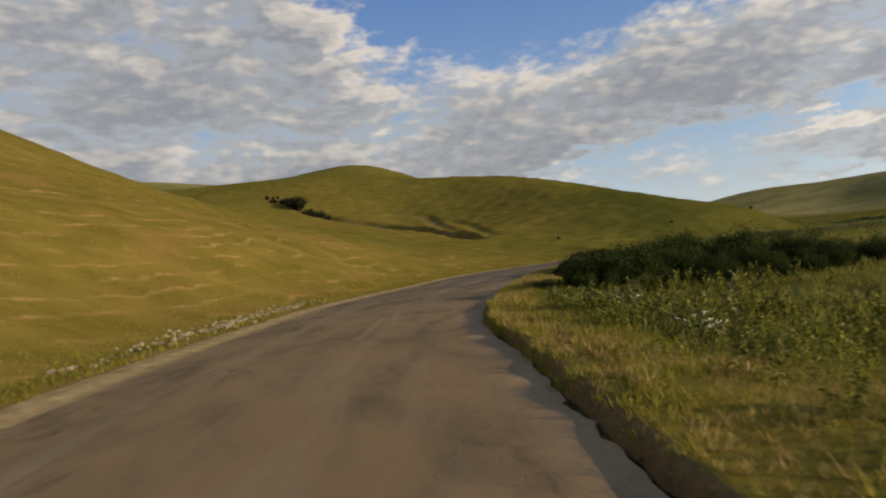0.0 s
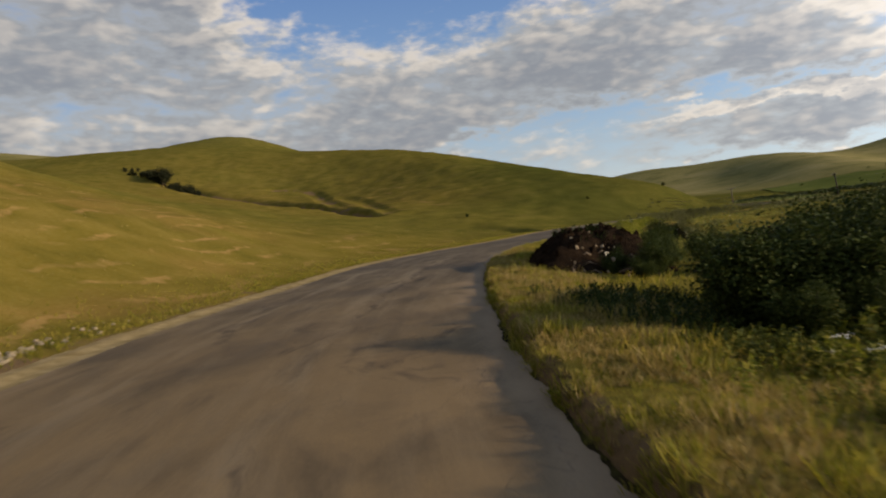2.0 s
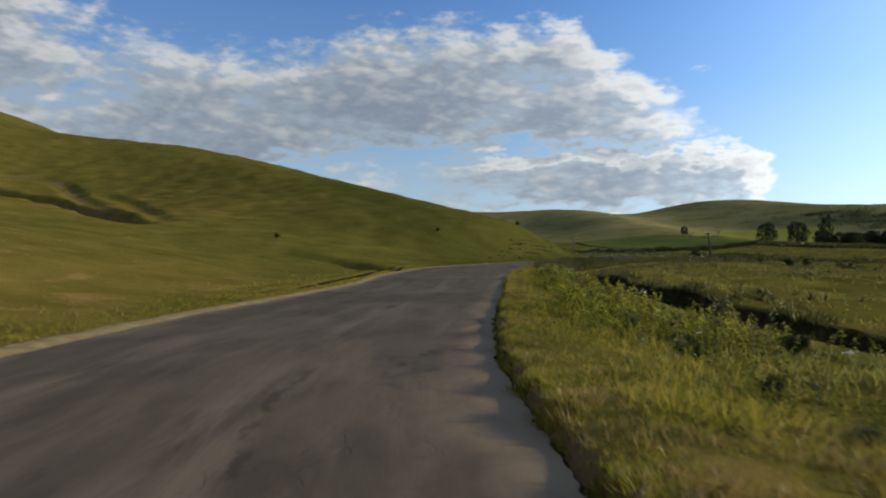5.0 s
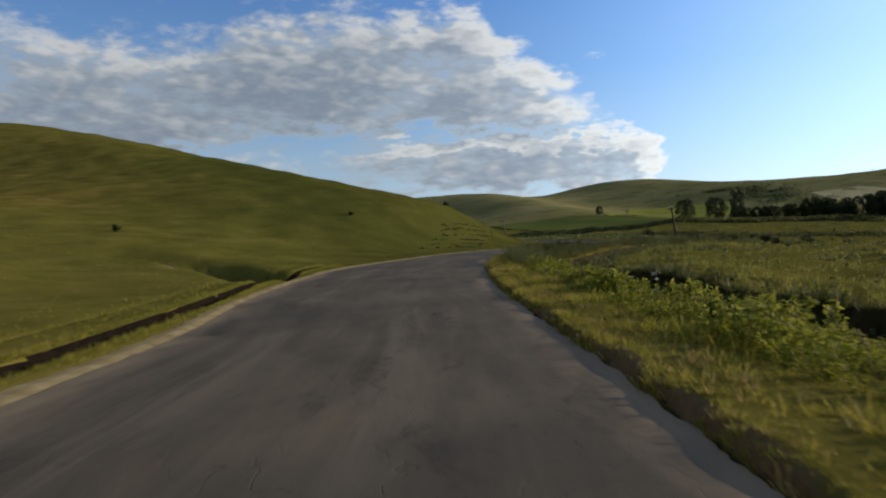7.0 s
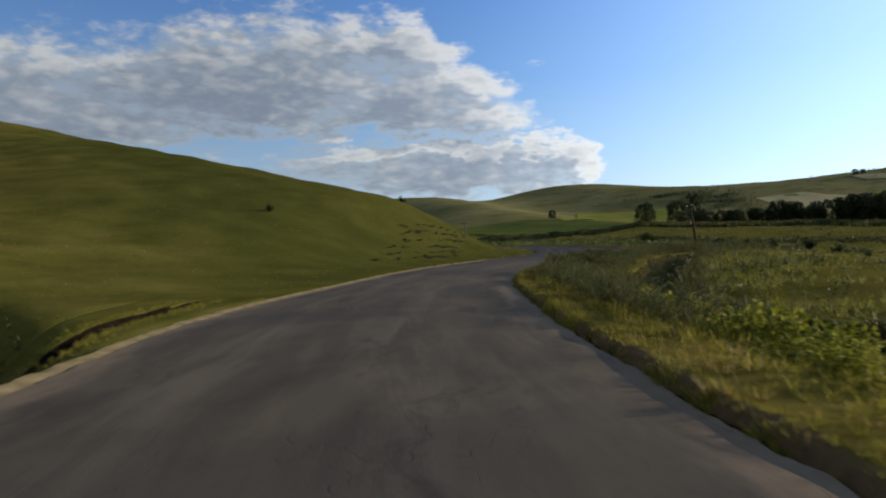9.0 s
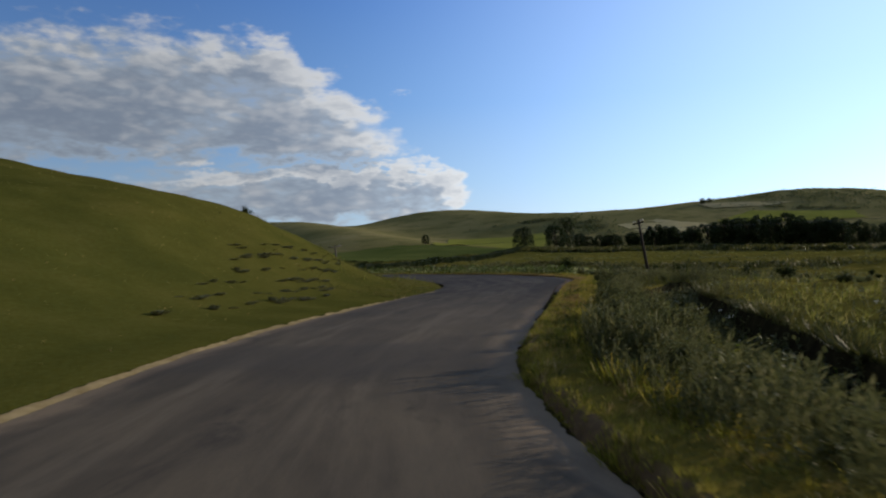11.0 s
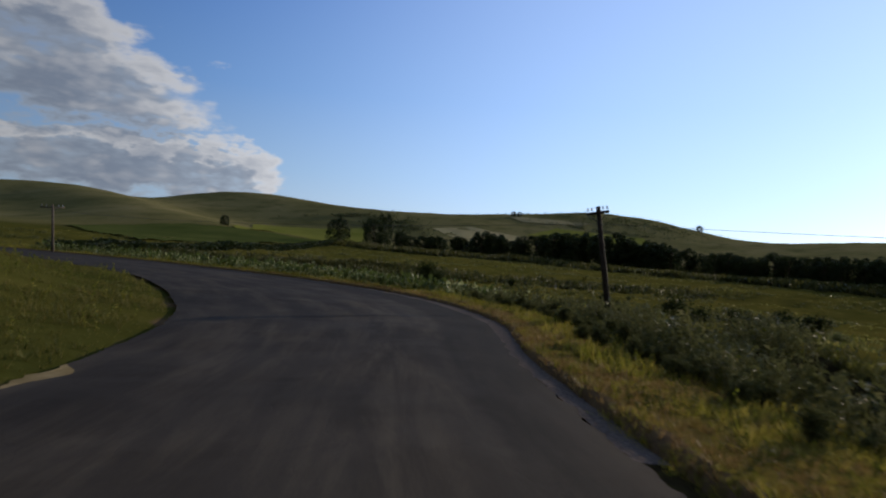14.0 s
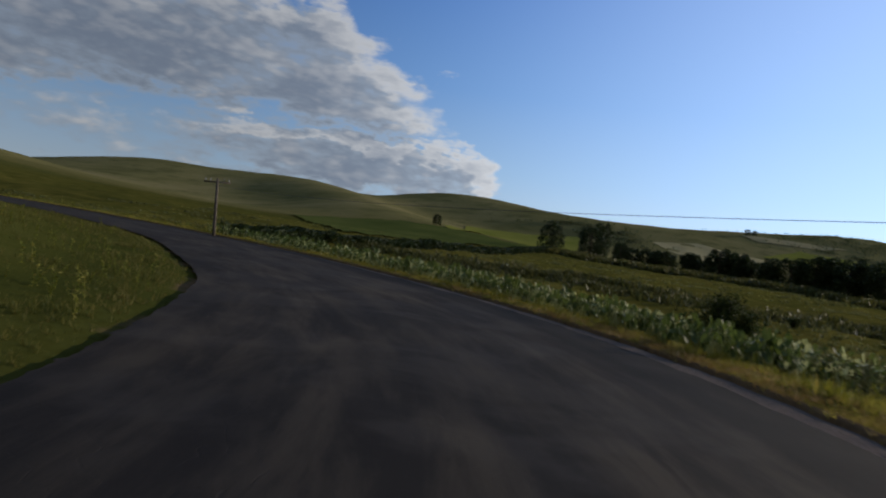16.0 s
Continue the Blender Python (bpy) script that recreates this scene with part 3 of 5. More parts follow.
# ---------------------------------------------------------------- road
def ribbon(name, lo, hi, n, z_of, material, ragged, label, cat, begin=0, end=999):
    """A strip along the road between two offsets, lo and hi in half widths plus metres."""
    t = np.linspace(0, 1, n)
    d = np.gradient(CENTRE, axis=0)
    d /= np.hypot(*d.T)[:, None]
    left = np.stack([-d[:, 1], d[:, 0]], 1)
    # finer steps along
    s = np.arange(0, len(CENTRE) - 1, 0.09)
    pick = lambda a: np.stack([np.interp(s, np.arange(len(a)), a[:, i]) for i in range(a.shape[1])], 1)
    c, l, h = pick(CENTRE), pick(left), np.interp(s, np.arange(len(HALF)), HALF)
    step = np.hypot(*np.diff(c, axis=0).T)
    run = np.concatenate([[0], np.cumsum(step)])
    m = (s >= begin) & (s <= end)
    s, c, l, h, run = s[m], c[m], l[m], h[m], run[m]
    a, b = lo(h, run), hi(h, run)
    off = a[:, None] + (b - a)[:, None] * t[None, :]
    off[:, 0] += ragged * (waves(run, run * 0, 0.14, 1) * 0.5 + waves(run, run * 0, 0.45, 2) * 0.7 + waves(run, run * 0, 2.3, 5) * 0.6)
    off[:, -1] += ragged * (waves(run, run * 0, 0.15, 3) * 0.5 + waves(run, run * 0, 0.50, 4) * 0.7 + waves(run, run * 0, 2.9, 7) * 0.6)
    x, y = c[:, :1] + l[:, :1] * off, c[:, 1:] + l[:, 1:] * off
    z = z_of(off, h[:, None], x, y)
    me = big_mesh(name, np.stack([x.ravel(), y.ravel(), z.ravel()], 1), grid_faces(len(s), n)[:, ::-1], [material])
    uvl = me.uv_layers.new(name="along")
    idx = np.empty(len(me.loops), np.int32)
    me.loops.foreach_get("vertex_index", idx)
    uvs = np.stack([(off / h[:, None] * 3.75).ravel(), np.repeat(run, n)], 1)[idx]
    uvl.data.foreach_set("uv", uvs.astype(np.float32).ravel())
    return tagged(new(name, me), label, cat, kind="structure")


def asphalt_z(off, h, x, y):
    u = off / h
    z = 0.012 - 0.05 * u ** 2 + 0.012 * waves(x, y, 1.3, 3) + 0.010 * waves(x, y, 4.0)
    return np.where(np.abs(u) > np.abs(u).max(1, keepdims=True) - 0.001, z - 0.012, z)


def dirt_z(off, h, x, y):
    u = np.abs(off) / h
    return -0.074 - 0.036 * ease(u, 0.98, 1.10) + 0.010 * waves(x, y, 0.8, 1)


def turf_z(off, h, x, y):
    z = height(x.ravel(), y.ravel(), False).reshape(x.shape) + 0.02
    z[:, 0] -= 0.22
    z[:, -1] -= 0.10
    return z


verge = ribbon("verge", lambda h, r: -h - 2.7, lambda h, r: -h - 0.04, 25, turf_z, GROUND, 0.10, "raised turf verge along the road edge", "verge", 0, 245)
verge_at = np.empty(3 * len(verge.data.vertices))
verge.data.vertices.foreach_get("co", verge_at)
give_look(verge.data, verge_at[0::3], verge_at[1::3])
RUN_BEND = float(np.hypot(*np.diff(CENTRE[:181], axis=0).T).sum())      # way along the road to the second bend
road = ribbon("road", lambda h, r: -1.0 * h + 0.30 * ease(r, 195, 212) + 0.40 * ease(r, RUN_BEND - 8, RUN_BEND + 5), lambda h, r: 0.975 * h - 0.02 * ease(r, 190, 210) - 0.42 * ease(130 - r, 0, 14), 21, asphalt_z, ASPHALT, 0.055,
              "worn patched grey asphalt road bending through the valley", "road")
ribbon("left_shoulder", lambda h, r: 0.84 * h, lambda h, r: h + 0.56 + 0.22 * ease(95 - r, 0, 20) - 0.34 * ease(r, 120, 190) - 0.14 * ease(r, 185, 215) - 0.24 * ease(r, RUN_BEND - 26, RUN_BEND - 6), 9, lambda o, h, x, y: dirt_z(o, h, x, y) + 0.017 + 0.072 * ease(np.abs(o) / h, 0.99, 1.05), GRAVEL, 0.09, "pale dusty dirt shoulder along the road", "shoulder", 0, 177)
# broken soil, coloured extra dark for the shadow band beside the raised turf
ribbon("right_shoulder", lambda h, r: -h - 0.26, lambda h, r: -0.93 * h, 9, lambda o, h, x, y: dirt_z(o, h, x, y) - 0.014, VERGE_SHADE_SOIL, 0.13, "broken brown soil edge of the verge, darkened for its shadow", "shoulder", 0, 163)
ribbon("gravel_shoulder", lambda h, r: -h - 0.05 - 0.10 * ease(r, 195, 210), lambda h, r: -0.92 * h + 0.65 * ease(r, RUN_BEND - 8, RUN_BEND + 5), 11, dirt_z, GREY_GRAVEL, 0.09, "grey gravel shoulder along the outer bend", "shoulder", 162, 245)


# ---------------------------------------------------------------- open ditch beside the left shoulder
def trench(name, line, wide, deep, label, cat):
    """A cut with steep earth sides and turf up to its lips."""
    s = np.linspace(0, len(line) - 1, 520)
    c = np.stack([np.interp(s, np.arange(len(line)), line[:, i]) for i in range(2)], 1)
    d = np.gradient(c, axis=0)
    d /= np.hypot(*d.T)[:, None]
    nx, ny = -d[:, 1:2], d[:, :1]
    t = np.linspace(-1, 1, 61)
    t = np.sign(t) * np.abs(t) ** 1.7
    reach = wide + 1.5
    off = t[None] * reach
    x, y = c[:, :1] + nx * off, c[:, 1:] + ny * off
    lip = wide * (1 + (0.12 if wide > 1 else 0.05) * waves(x, y, 4.5 if wide > 1 else 1.6, 1))
    fade = np.minimum(ease(s, 3, 13) if name == "ditch" else ease(s, 0, 5), ease(s[-1] - s, 0, 4))[:, None]
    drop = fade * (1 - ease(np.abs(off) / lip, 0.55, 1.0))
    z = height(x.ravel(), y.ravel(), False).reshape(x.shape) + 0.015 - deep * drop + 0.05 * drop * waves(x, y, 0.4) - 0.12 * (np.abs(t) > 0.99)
    me = big_mesh(name, np.stack([x.ravel(), y.ravel(), z.ravel()], 1), grid_faces(len(s), len(t))[:, ::-1], [GROUND, BANK_EARTH if wide > 1 else SHADED_SOIL])
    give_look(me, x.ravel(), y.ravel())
    # faces below the lips are earth, its dark colour also standing in for shade
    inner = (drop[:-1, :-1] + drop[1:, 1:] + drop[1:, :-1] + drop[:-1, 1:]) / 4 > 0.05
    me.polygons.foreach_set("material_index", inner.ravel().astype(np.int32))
    return tagged(new(name, me), label, cat, kind="structure")


for cut_name, cut_line, cut_label in (("stream_bed", CUT_LINE, "sunken stream bed with cut earth banks coloured darker for shade"), ("ditch", DITCH_LINE, "narrow open earth ditch beside the road")):
    cut_wide, cut_deep = [q[1:] for q in TRENCHES if q[0] is cut_line][0]
    trench(cut_name, cut_line, cut_wide, cut_deep, cut_label, cut_name.split("_")[0])


# ---------------------------------------------------------------- helpers for things
def part(name, bm_or_me, material, parent, label=""):
    if isinstance(bm_or_me, bmesh.types.BMesh):
        me = bpy.data.meshes.new(name)
        bm_or_me.to_mesh(me)
        bm_or_me.free()
        me.shade_smooth()
    else:
        me = bm_or_me
    if material and not me.materials:
        me.materials.append(material)
    ob = new(name, me)
    ob.parent = parent
    if label:
        tagged(ob, label)
    return ob


def tube(bm, pts, radii, sides=7):
    """A bent, tapered limb through pts."""
    rings = []
    for i, (p, r) in enumerate(zip(pts, radii)):
        p = Vector(p)
        d = (Vector(pts[min(i + 1, len(pts) - 1)]) - Vector(pts[max(i - 1, 0)])).normalized()
        u = d.orthogonal().normalized()
        v = d.cross(u)
        rings.append([bm.verts.new(p + (u * math.cos(a) + v * math.sin(a)) * r) for a in (2 * math.pi * k / sides for k in range(sides))])
    for a, b in zip(rings, rings[1:]):
        for k in range(sides):
            bm.faces.new((a[k], a[(k + 1) % sides], b[(k + 1) % sides], b[k]))
    bm.faces.new(rings[0][::-1])
    bm.faces.new(rings[-1])


rng = np.random.default_rng(7)


def leaf_cloud(points, size, spread=0.35, droop=0.3, gen=None):
    """Folded leaves (two triangles each, as one quad) at the points, turned at random."""
    g = gen or rng
    n = len(points)
    a, tilt = g.uniform(0, 2 * np.pi, n), g.normal(droop, 0.6, n)
    out = np.stack([np.cos(a) * np.cos(tilt), np.sin(a) * np.cos(tilt), -np.sin(tilt)], 1)
    sidev = np.cross(out, np.array([0, 0, 1.0]) + g.normal(0, 0.5, (n, 3)))
    sidev /= np.linalg.norm(sidev, axis=1)[:, None] + 1e-9
    s = size * g.uniform(0.6, 1.35, n)[:, None]
    up = np.cross(sidev, out)
    p = points
    verts = np.stack([p, p + out * s * 0.5 + sidev * s * spread + up * s * 0.08, p + out * s, p + out * s * 0.5 - sidev * s * spread + up * s * 0.08], 1)
    return verts.reshape(-1, 3), np.arange(4 * n).reshape(n, 4)


def scatter(templates, x, y, z, scale, lean=0.12, gen=None):
    """Many copies of small quad templates joined into one array mesh."""
    g = gen or rng
    n = len(x)
    which = g.integers(0, len(templates), n)
    a, lx, ly = g.uniform(0, 2 * np.pi, n), g.normal(0, lean, n), g.normal(0, lean, n)
    vs, fs, base = [], [], 0
    for i, (tv, tf) in enumerate(templates):
        m = which == i
        k = int(m.sum())
        if not k:
            continue
        ca, sa, s = np.cos(a[m])[:, None], np.sin(a[m])[:, None], scale[m][:, None]
        px, py, pz = tv[:, 0][None], tv[:, 1][None], tv[:, 2][None]
        wx = (px * ca - py * sa + pz * lx[m][:, None]) * s + x[m][:, None]
        wy = (px * sa + py * ca + pz * ly[m][:, None]) * s + y[m][:, None]
        wz = pz * s + z[m][:, None]
        vs.append(np.stack([wx, wy, wz], 2).reshape(-1, 3))
        fs.append((tf[None] + (np.arange(k) * len(tv))[:, None, None]).reshape(-1, tf.shape[1]) + base)
        base += k * len(tv)
    return np.vstack(vs), np.vstack(fs)


def tuft(blades, tall, wide, flare, seed, bent=True):
    """A tuft of blades, bent ones of two quads each, one unit tall."""
    g = np.random.default_rng(seed)
    v, fc = [], []
    for i in range(blades):
        a, r, hgt = g.uniform(0, 6.28), g.uniform(0, 0.16), tall * g.uniform(0.55, 1.1)
        out, fl = np.array([math.cos(a), math.sin(a), 0]), flare * g.uniform(0.3, 1.2)
        sd = np.array([-math.sin(a + 0.6), math.cos(a + 0.6), 0]) * wide * g.uniform(0.7, 1.3)
        b0 = out * r
        m0 = b0 + out * fl * 0.35 + np.array([0, 0, hgt * 0.6])
        t0 = b0 + out * fl + np.array([0, 0, hgt * (1.0 - 0.25 * fl)])
        k = len(v)
        if not bent:
            v += [b0 - sd, b0 + sd, t0 + sd * 0.25, t0 - sd * 0.25]
            fc += [(k, k + 1, k + 2, k + 3)]
            continue
        v += [b0 - sd, b0 + sd, m0 + sd * 0.75, m0 - sd * 0.75, t0 + sd * 0.12, t0 - sd * 0.12]
        fc += [(k, k + 1, k + 2, k + 3), (k + 3, k + 2, k + 4, k + 5)]
    return np.array(v), np.array(fc)


def weed(leaves, seed, size=0.20):
    """A leafy stalk, one unit tall."""
    g = np.random.default_rng(seed)
    hs = np.sort(g.uniform(0.08, 0.98, leaves))
    pts = np.stack([0.05 * np.sin(hs * 3 + seed), 0.05 * np.cos(hs * 2), hs], 1)
    lv, lf = leaf_cloud(pts, size, 0.30, 0.15, g)
    w = 0.014
    st = np.array([(-w, 0, 0), (w, 0, 0), (w * 0.4, 0, 1.0), (-w * 0.4, 0, 1.0)])
    return np.vstack([lv, st]), np.vstack([lf, [[len(lv) + i for i in range(4)]]])


def along_road(s, off):
    """Points at index s of the centre line, off metres beyond the edge (positive: left of the road)."""
    i = np.arange(len(CENTRE))
    cx, cy, h = np.interp(s, i, CENTRE[:, 0]), np.interp(s, i, CENTRE[:, 1]), np.interp(s, i, HALF)
    d = np.gradient(CENTRE, axis=0)
    d /= np.hypot(*d.T)[:, None]
    lx, ly = np.interp(s, i, -d[:, 1]), np.interp(s, i, d[:, 0])
    o = np.where(off > 0, off + h, off - h)
    return cx + lx * o, cy + ly * o


def in_heap(x, y, grow=1.0):
    c, s_ = math.cos(radians(HEAP_TURN)), math.sin(radians(HEAP_TURN))
    u, v = (x - HEAP_AT[0]) * c + (y - HEAP_AT[1]) * s_, -(x - HEAP_AT[0]) * s_ + (y - HEAP_AT[1]) * c
    return (u / HEAP_HALF[0]) ** 2 + (v / HEAP_HALF[1]) ** 2 < grow ** 2


def tall_from(s):
    """How far from the road edge the tall growth begins, along the drive."""
    return np.interp(s, [0, 42, 45, 62, 66, 88, 96, 130, 150, 188, 194, 260], [1.9, 1.9, 7.5, 7.5, 2.8, 2.1, 1.9, 1.9, 2.6, 2.8, 2.2, 2.2])


def stuff(name, templates, x, y, scale, material, label, cat, lean=0.12):
    keep = (road_d(x, y)[0] > 3.66) & ~in_heap(x, y, 0.68)
    x, y, scale = x[keep], y[keep], scale[keep]
    low, top = height(x, y), height(x, y, False)
    v, fc = scatter(templates, x, y, np.where(low < top - 0.9, low + 0.55, top) - 0.02, scale, lean)
    ob = new(name, big_mesh(name, v, fc, [material], smooth=False))
    return tagged(ob, label, cat, kind="stuff")


# index of the centre line where the drive begins and ends
S0, S1 = 20.0, 235.0

# ---------------------------------------------------------------- grass and weeds
FINE = [tuft(8, 1.0, 0.042, 0.55, s, False) for s in range(7)]
COARSE = [tuft(8, 1.0, 0.040, 0.45, s + 20, False) for s in range(6)]
WEEDS = [weed(24, s, 0.155) for s in range(8)]

n = 27000
s, off = rng.uniform(S0, S1, n), -np.abs(rng.gamma(1.6, 0.95, n)) - 0.12
x, y = along_road(s, off)
m = (s > 72) | (rng.uniform(0, 1, n) < 0.35) | (off < -3.4)
x, y, n = x[m], y[m], int(m.sum())
stuff("verge_grass", FINE, x, y, rng.uniform(0.04, 0.135, n) * (1 + 0.6 * waves(x, y, 0.9)), BLADES, "short yellow-green grass along the road edge", "grass", 0.2)
n = 21000
s, off = np.where(rng.uniform(0, 1, n) < 0.62, rng.uniform(S0, 75, n), rng.uniform(S0, S1, n)), -rng.uniform(0.12, 3.4, n)
off = np.where(s > 75, off * 0.55, off)
x, y = along_road(s, off)
stuff("dry_verge_grass", FINE, x, y, rng.uniform(0.05, 0.17, n) * (1 + 0.6 * waves(x, y, 0.8, 3.0)), BLADES_DRY, "straw-coloured dry grass on the verge", "grass", 0.3)
n = 9000
s, off = rng.uniform(150, 204, n), -0.1 - np.abs(rng.gamma(1.5, 0.75, n))
x, y = along_road(s, off)
m = waves(x, y, 2.4, 61.0) > -0.3
stuff("bend_dry_grass", FINE, x[m], y[m], rng.uniform(0.06, 0.17, int(m.sum())), RUSTY_BLADES, "rusty dry grass along the outer bend", "grass", 0.35)
n = 7000
s, off = rng.uniform(S0, 118, n), np.abs(rng.gamma(1.4, 0.8, n)) + 0.6
x, y = along_road(s, off)
stuff("bank_grass", FINE, x, y, rng.uniform(0.06, 0.17, n), BLADES, "low green grass beside the shoulder", "grass", 0.2)
n = 15000
s, off = rng.uniform(S0, 164, n), 0.03 - np.abs(rng.normal(0, 0.26, n))
off = np.minimum(off, -0.001)
x, y = along_road(s, off)
stuff("edge_grass", FINE, x, y, rng.uniform(0.05, 0.15, n) * (1 + 0.6 * waves(x, y, 0.8, 2.0)), BLADES, "short grass creeping over the asphalt edge", "grass", 0.4)
n = 900
s, off = rng.uniform(S0, 52, n), 0.95 + np.abs(rng.normal(0, 0.35, n))
x, y = along_road(s, off)
m = waves(x, y, 1.6, 37.0) > -0.2
stuff("bank_weeds", WEEDS, x[m], y[m], rng.uniform(0.06, 0.20, int(m.sum())), DULL_WEED, "low dull green weeds beside the dirt shoulder", "weeds", 0.3)
n = 9000
s, off = rng.uniform(160, 222, n), np.abs(rng.gamma(1.5, 2.2, n)) + 0.03
x, y = along_road(s, off)
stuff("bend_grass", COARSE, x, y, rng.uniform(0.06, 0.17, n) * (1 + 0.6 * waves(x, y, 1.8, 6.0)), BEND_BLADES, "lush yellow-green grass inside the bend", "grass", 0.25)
n = 420
s, off = rng.uniform(165, 216, n), np.abs(rng.gamma(1.6, 2.0, n)) + 0.5
x, y = along_road(s, off)
m = waves(x, y, 1.6, 2.0) > 0.1
x, y = x[m], y[m]
stuff("bend_weeds", WEEDS, x, y, rng.uniform(0.2, 0.55, len(x)), WEED, "scattered leafy weeds inside the bend", "weeds", 0.25)
n = 4200
k, f = rng.integers(2, len(DITCH_LINE) - 2, n), rng.uniform(0, 1, n)[:, None]
p = DITCH_LINE[k] * (1 - f) + DITCH_LINE[k + 1] * f
d = DITCH_LINE[k + 1] - DITCH_LINE[k]
d = np.stack([-d[:, 1], d[:, 0]], 1) / np.hypot(*d.T)[:, None]
o = rng.choice([-1.0, 1.0], n) * (0.42 + np.abs(rng.normal(0, 0.18, n)))
p = p + d * o[:, None]
v, fc = scatter(FINE, p[:, 0], p[:, 1], height(p[:, 0], p[:, 1], False) - 0.04, rng.uniform(0.07, 0.19, n), 0.35)
tagged(new("ditch_grass", big_mesh("ditch_grass", v, fc, [BLADES], smooth=False)), "overhanging grass on both lips of the ditch", "grass", kind="stuff")
n = 420
gully = GULLY_LINES[0][0]
k, f = rng.integers(0, len(gully) - 1, n), rng.uniform(0, 1, n)[:, None]
p = gully[k] * (1 - f) + gully[k + 1] * f + np.stack([rng.normal(0.55, 0.45, n), rng.normal(0, 0.3, n)], 1)
v, fc = scatter(COARSE, p[:, 0], p[:, 1], height(p[:, 0], p[:, 1]) - 0.03, rng.uniform(0.10, 0.30, n), 0.4)
tagged(new("gully_sedge", big_mesh("gully_sedge", v, fc, [SEDGE], smooth=False)), "dark sedge on the bank of a washed-out gully", "sedge", kind="stuff")
n = 15000
x, y = rng.uniform(-35, 75, n), rng.uniform(5, 165, n)
d, sd, _ = to_line(x, y, CENTRE)
m = (sd > 0) & (d < 32) & (d > 5.5)
x, y = x[m], y[m]
stuff("slope_grass", [tuft(5, 1.0, 0.05, 0.6, s + 40, False) for s in range(4)], x, y, rng.uniform(0.05, 0.13, len(x)), BLADES_DRY, "thin grazed grass on the slope", "grass", 0.3)

# mid-height grass, then taller growth beyond the right verge
n = 16000
s = rng.uniform(S0, S1, n)
off = -0.9 - rng.gamma(1.8, 0.33, n) * tall_from(s)
x, y = along_road(s, off)
stuff("rough_grass", COARSE, x, y, rng.uniform(0.08, 0.26, n) * (1 + 0.5 * waves(x, y, 1.7, 4.0)), BLADES, "rough yellow-green grass behind the verge", "grass", 0.25)
n = 15000
s = rng.uniform(S0, S1, n)
off = -tall_from(s) - rng.gamma(1.6, 3.6, n)
x, y = along_road(s, off)
m = waves(x, y, 4.5, 9.0) > -0.45
x, y, o = x[m], y[m], (-off - tall_from(s))[m]
stuff("meadow_grass", COARSE, x, y, rng.uniform(0.16, 0.40, len(x)) * ease(o, -0.5, 2.5), BLADES_TALL, "tall rank meadow grass by the stream", "grass", 0.25)
n = 15000
s = rng.uniform(S0, S1, n)
off = -tall_from(s) + 0.9 - rng.gamma(1.6, 1.9, n)
x, y = along_road(s, off)
m = waves(x, y, 1.3, 3.0) + 0.4 * waves(x, y, 6.0, 8.0) > -0.02
x, y, o = x[m], y[m], (-off - tall_from(s))[m]
stuff("weeds", WEEDS, x, y, rng.uniform(0.25, 0.70, len(x)) * (0.5 + 0.5 * ease(o, -0.8, 2.0)) * (0.85 + 0.35 * waves(x, y, 1.0, 11.0)), WEED, "leafy yellow-green roadside weeds and nettles", "weeds", 0.2)
n = 4400
s = np.where(rng.uniform(0, 1, n) < 0.75, rng.uniform(118, 193, n), rng.uniform(S0, S1, n))
off = -tall_from(s) - 0.3 - rng.gamma(1.6, 1.9, n)
x, y = along_road(s, off)
m = waves(x, y, 2.6, 13.0) > 0.0
x, y = x[m], y[m]
stuff("grey_weeds", WEEDS, x, y, rng.uniform(0.5, 1.05, len(x)) * (0.75 + 0.45 * waves(x, y, 1.6, 21.0)), GREY_WEED, "tall grey-green wormwood and thistles", "weeds", 0.25)
n = 2600
s, off = rng.uniform(122, 192, n), -0.35 - np.abs(rng.gamma(1.6, 0.6, n))
x, y = along_road(s, off)
m = waves(x, y, 1.5, 71.0) > 0.05
stuff("verge_weeds", WEEDS, x[m], y[m], rng.uniform(0.10, 0.26, int(m.sum())), DULL_WEED, "low olive weeds scattered through the verge grass", "weeds", 0.3)
# thick low growth beside the first stretch
n = 12000
s, off = rng.uniform(S0, 50, n), -0.25 - rng.gamma(1.7, 1.0, n)
x, y = along_road(s, off)
pick = waves(x, y, 1.3, 31.0) > 0.40
stuff("near_rough_grass", COARSE, x[pick], y[pick], rng.uniform(0.07, 0.20, int(pick.sum())) * (1 + 0.5 * waves(x[pick], y[pick], 0.8, 4.0)), BLADES, "rough green grass tufts on the near verge", "grass", 0.35)
stuff("near_dry_grass", COARSE, x[~pick], y[~pick], rng.uniform(0.06, 0.17, int((~pick).sum())), BLADES_DRY, "straw-coloured grass tufts on the near verge", "grass", 0.35)
n = 4200
s, off = rng.uniform(S0, 46, n), -1.35 - rng.gamma(1.6, 1.15, n)
x, y = along_road(s, off)
m = (waves(x, y, 1.1, 41.0) > -0.05) & (y < 26)
x, y, o = x[m], y[m], -off[m]
tall = rng.uniform(0.18, 0.48, len(x)) * ease(o, 0.9, 2.6) * (1 + 0.4 * waves(x, y, 0.9, 6.0))
half_of = waves(x, y, 1.7, 51.0) > 0.0
stuff("low_nettles", WEEDS, x[half_of], y[half_of], tall[half_of], DULL_WEED, "low dull green nettles behind the verge", "weeds", 0.25)
stuff("low_weeds", WEEDS, x[~half_of], y[~half_of], tall[~half_of], WEED, "low yellow-green weeds behind the verge", "weeds", 0.25)
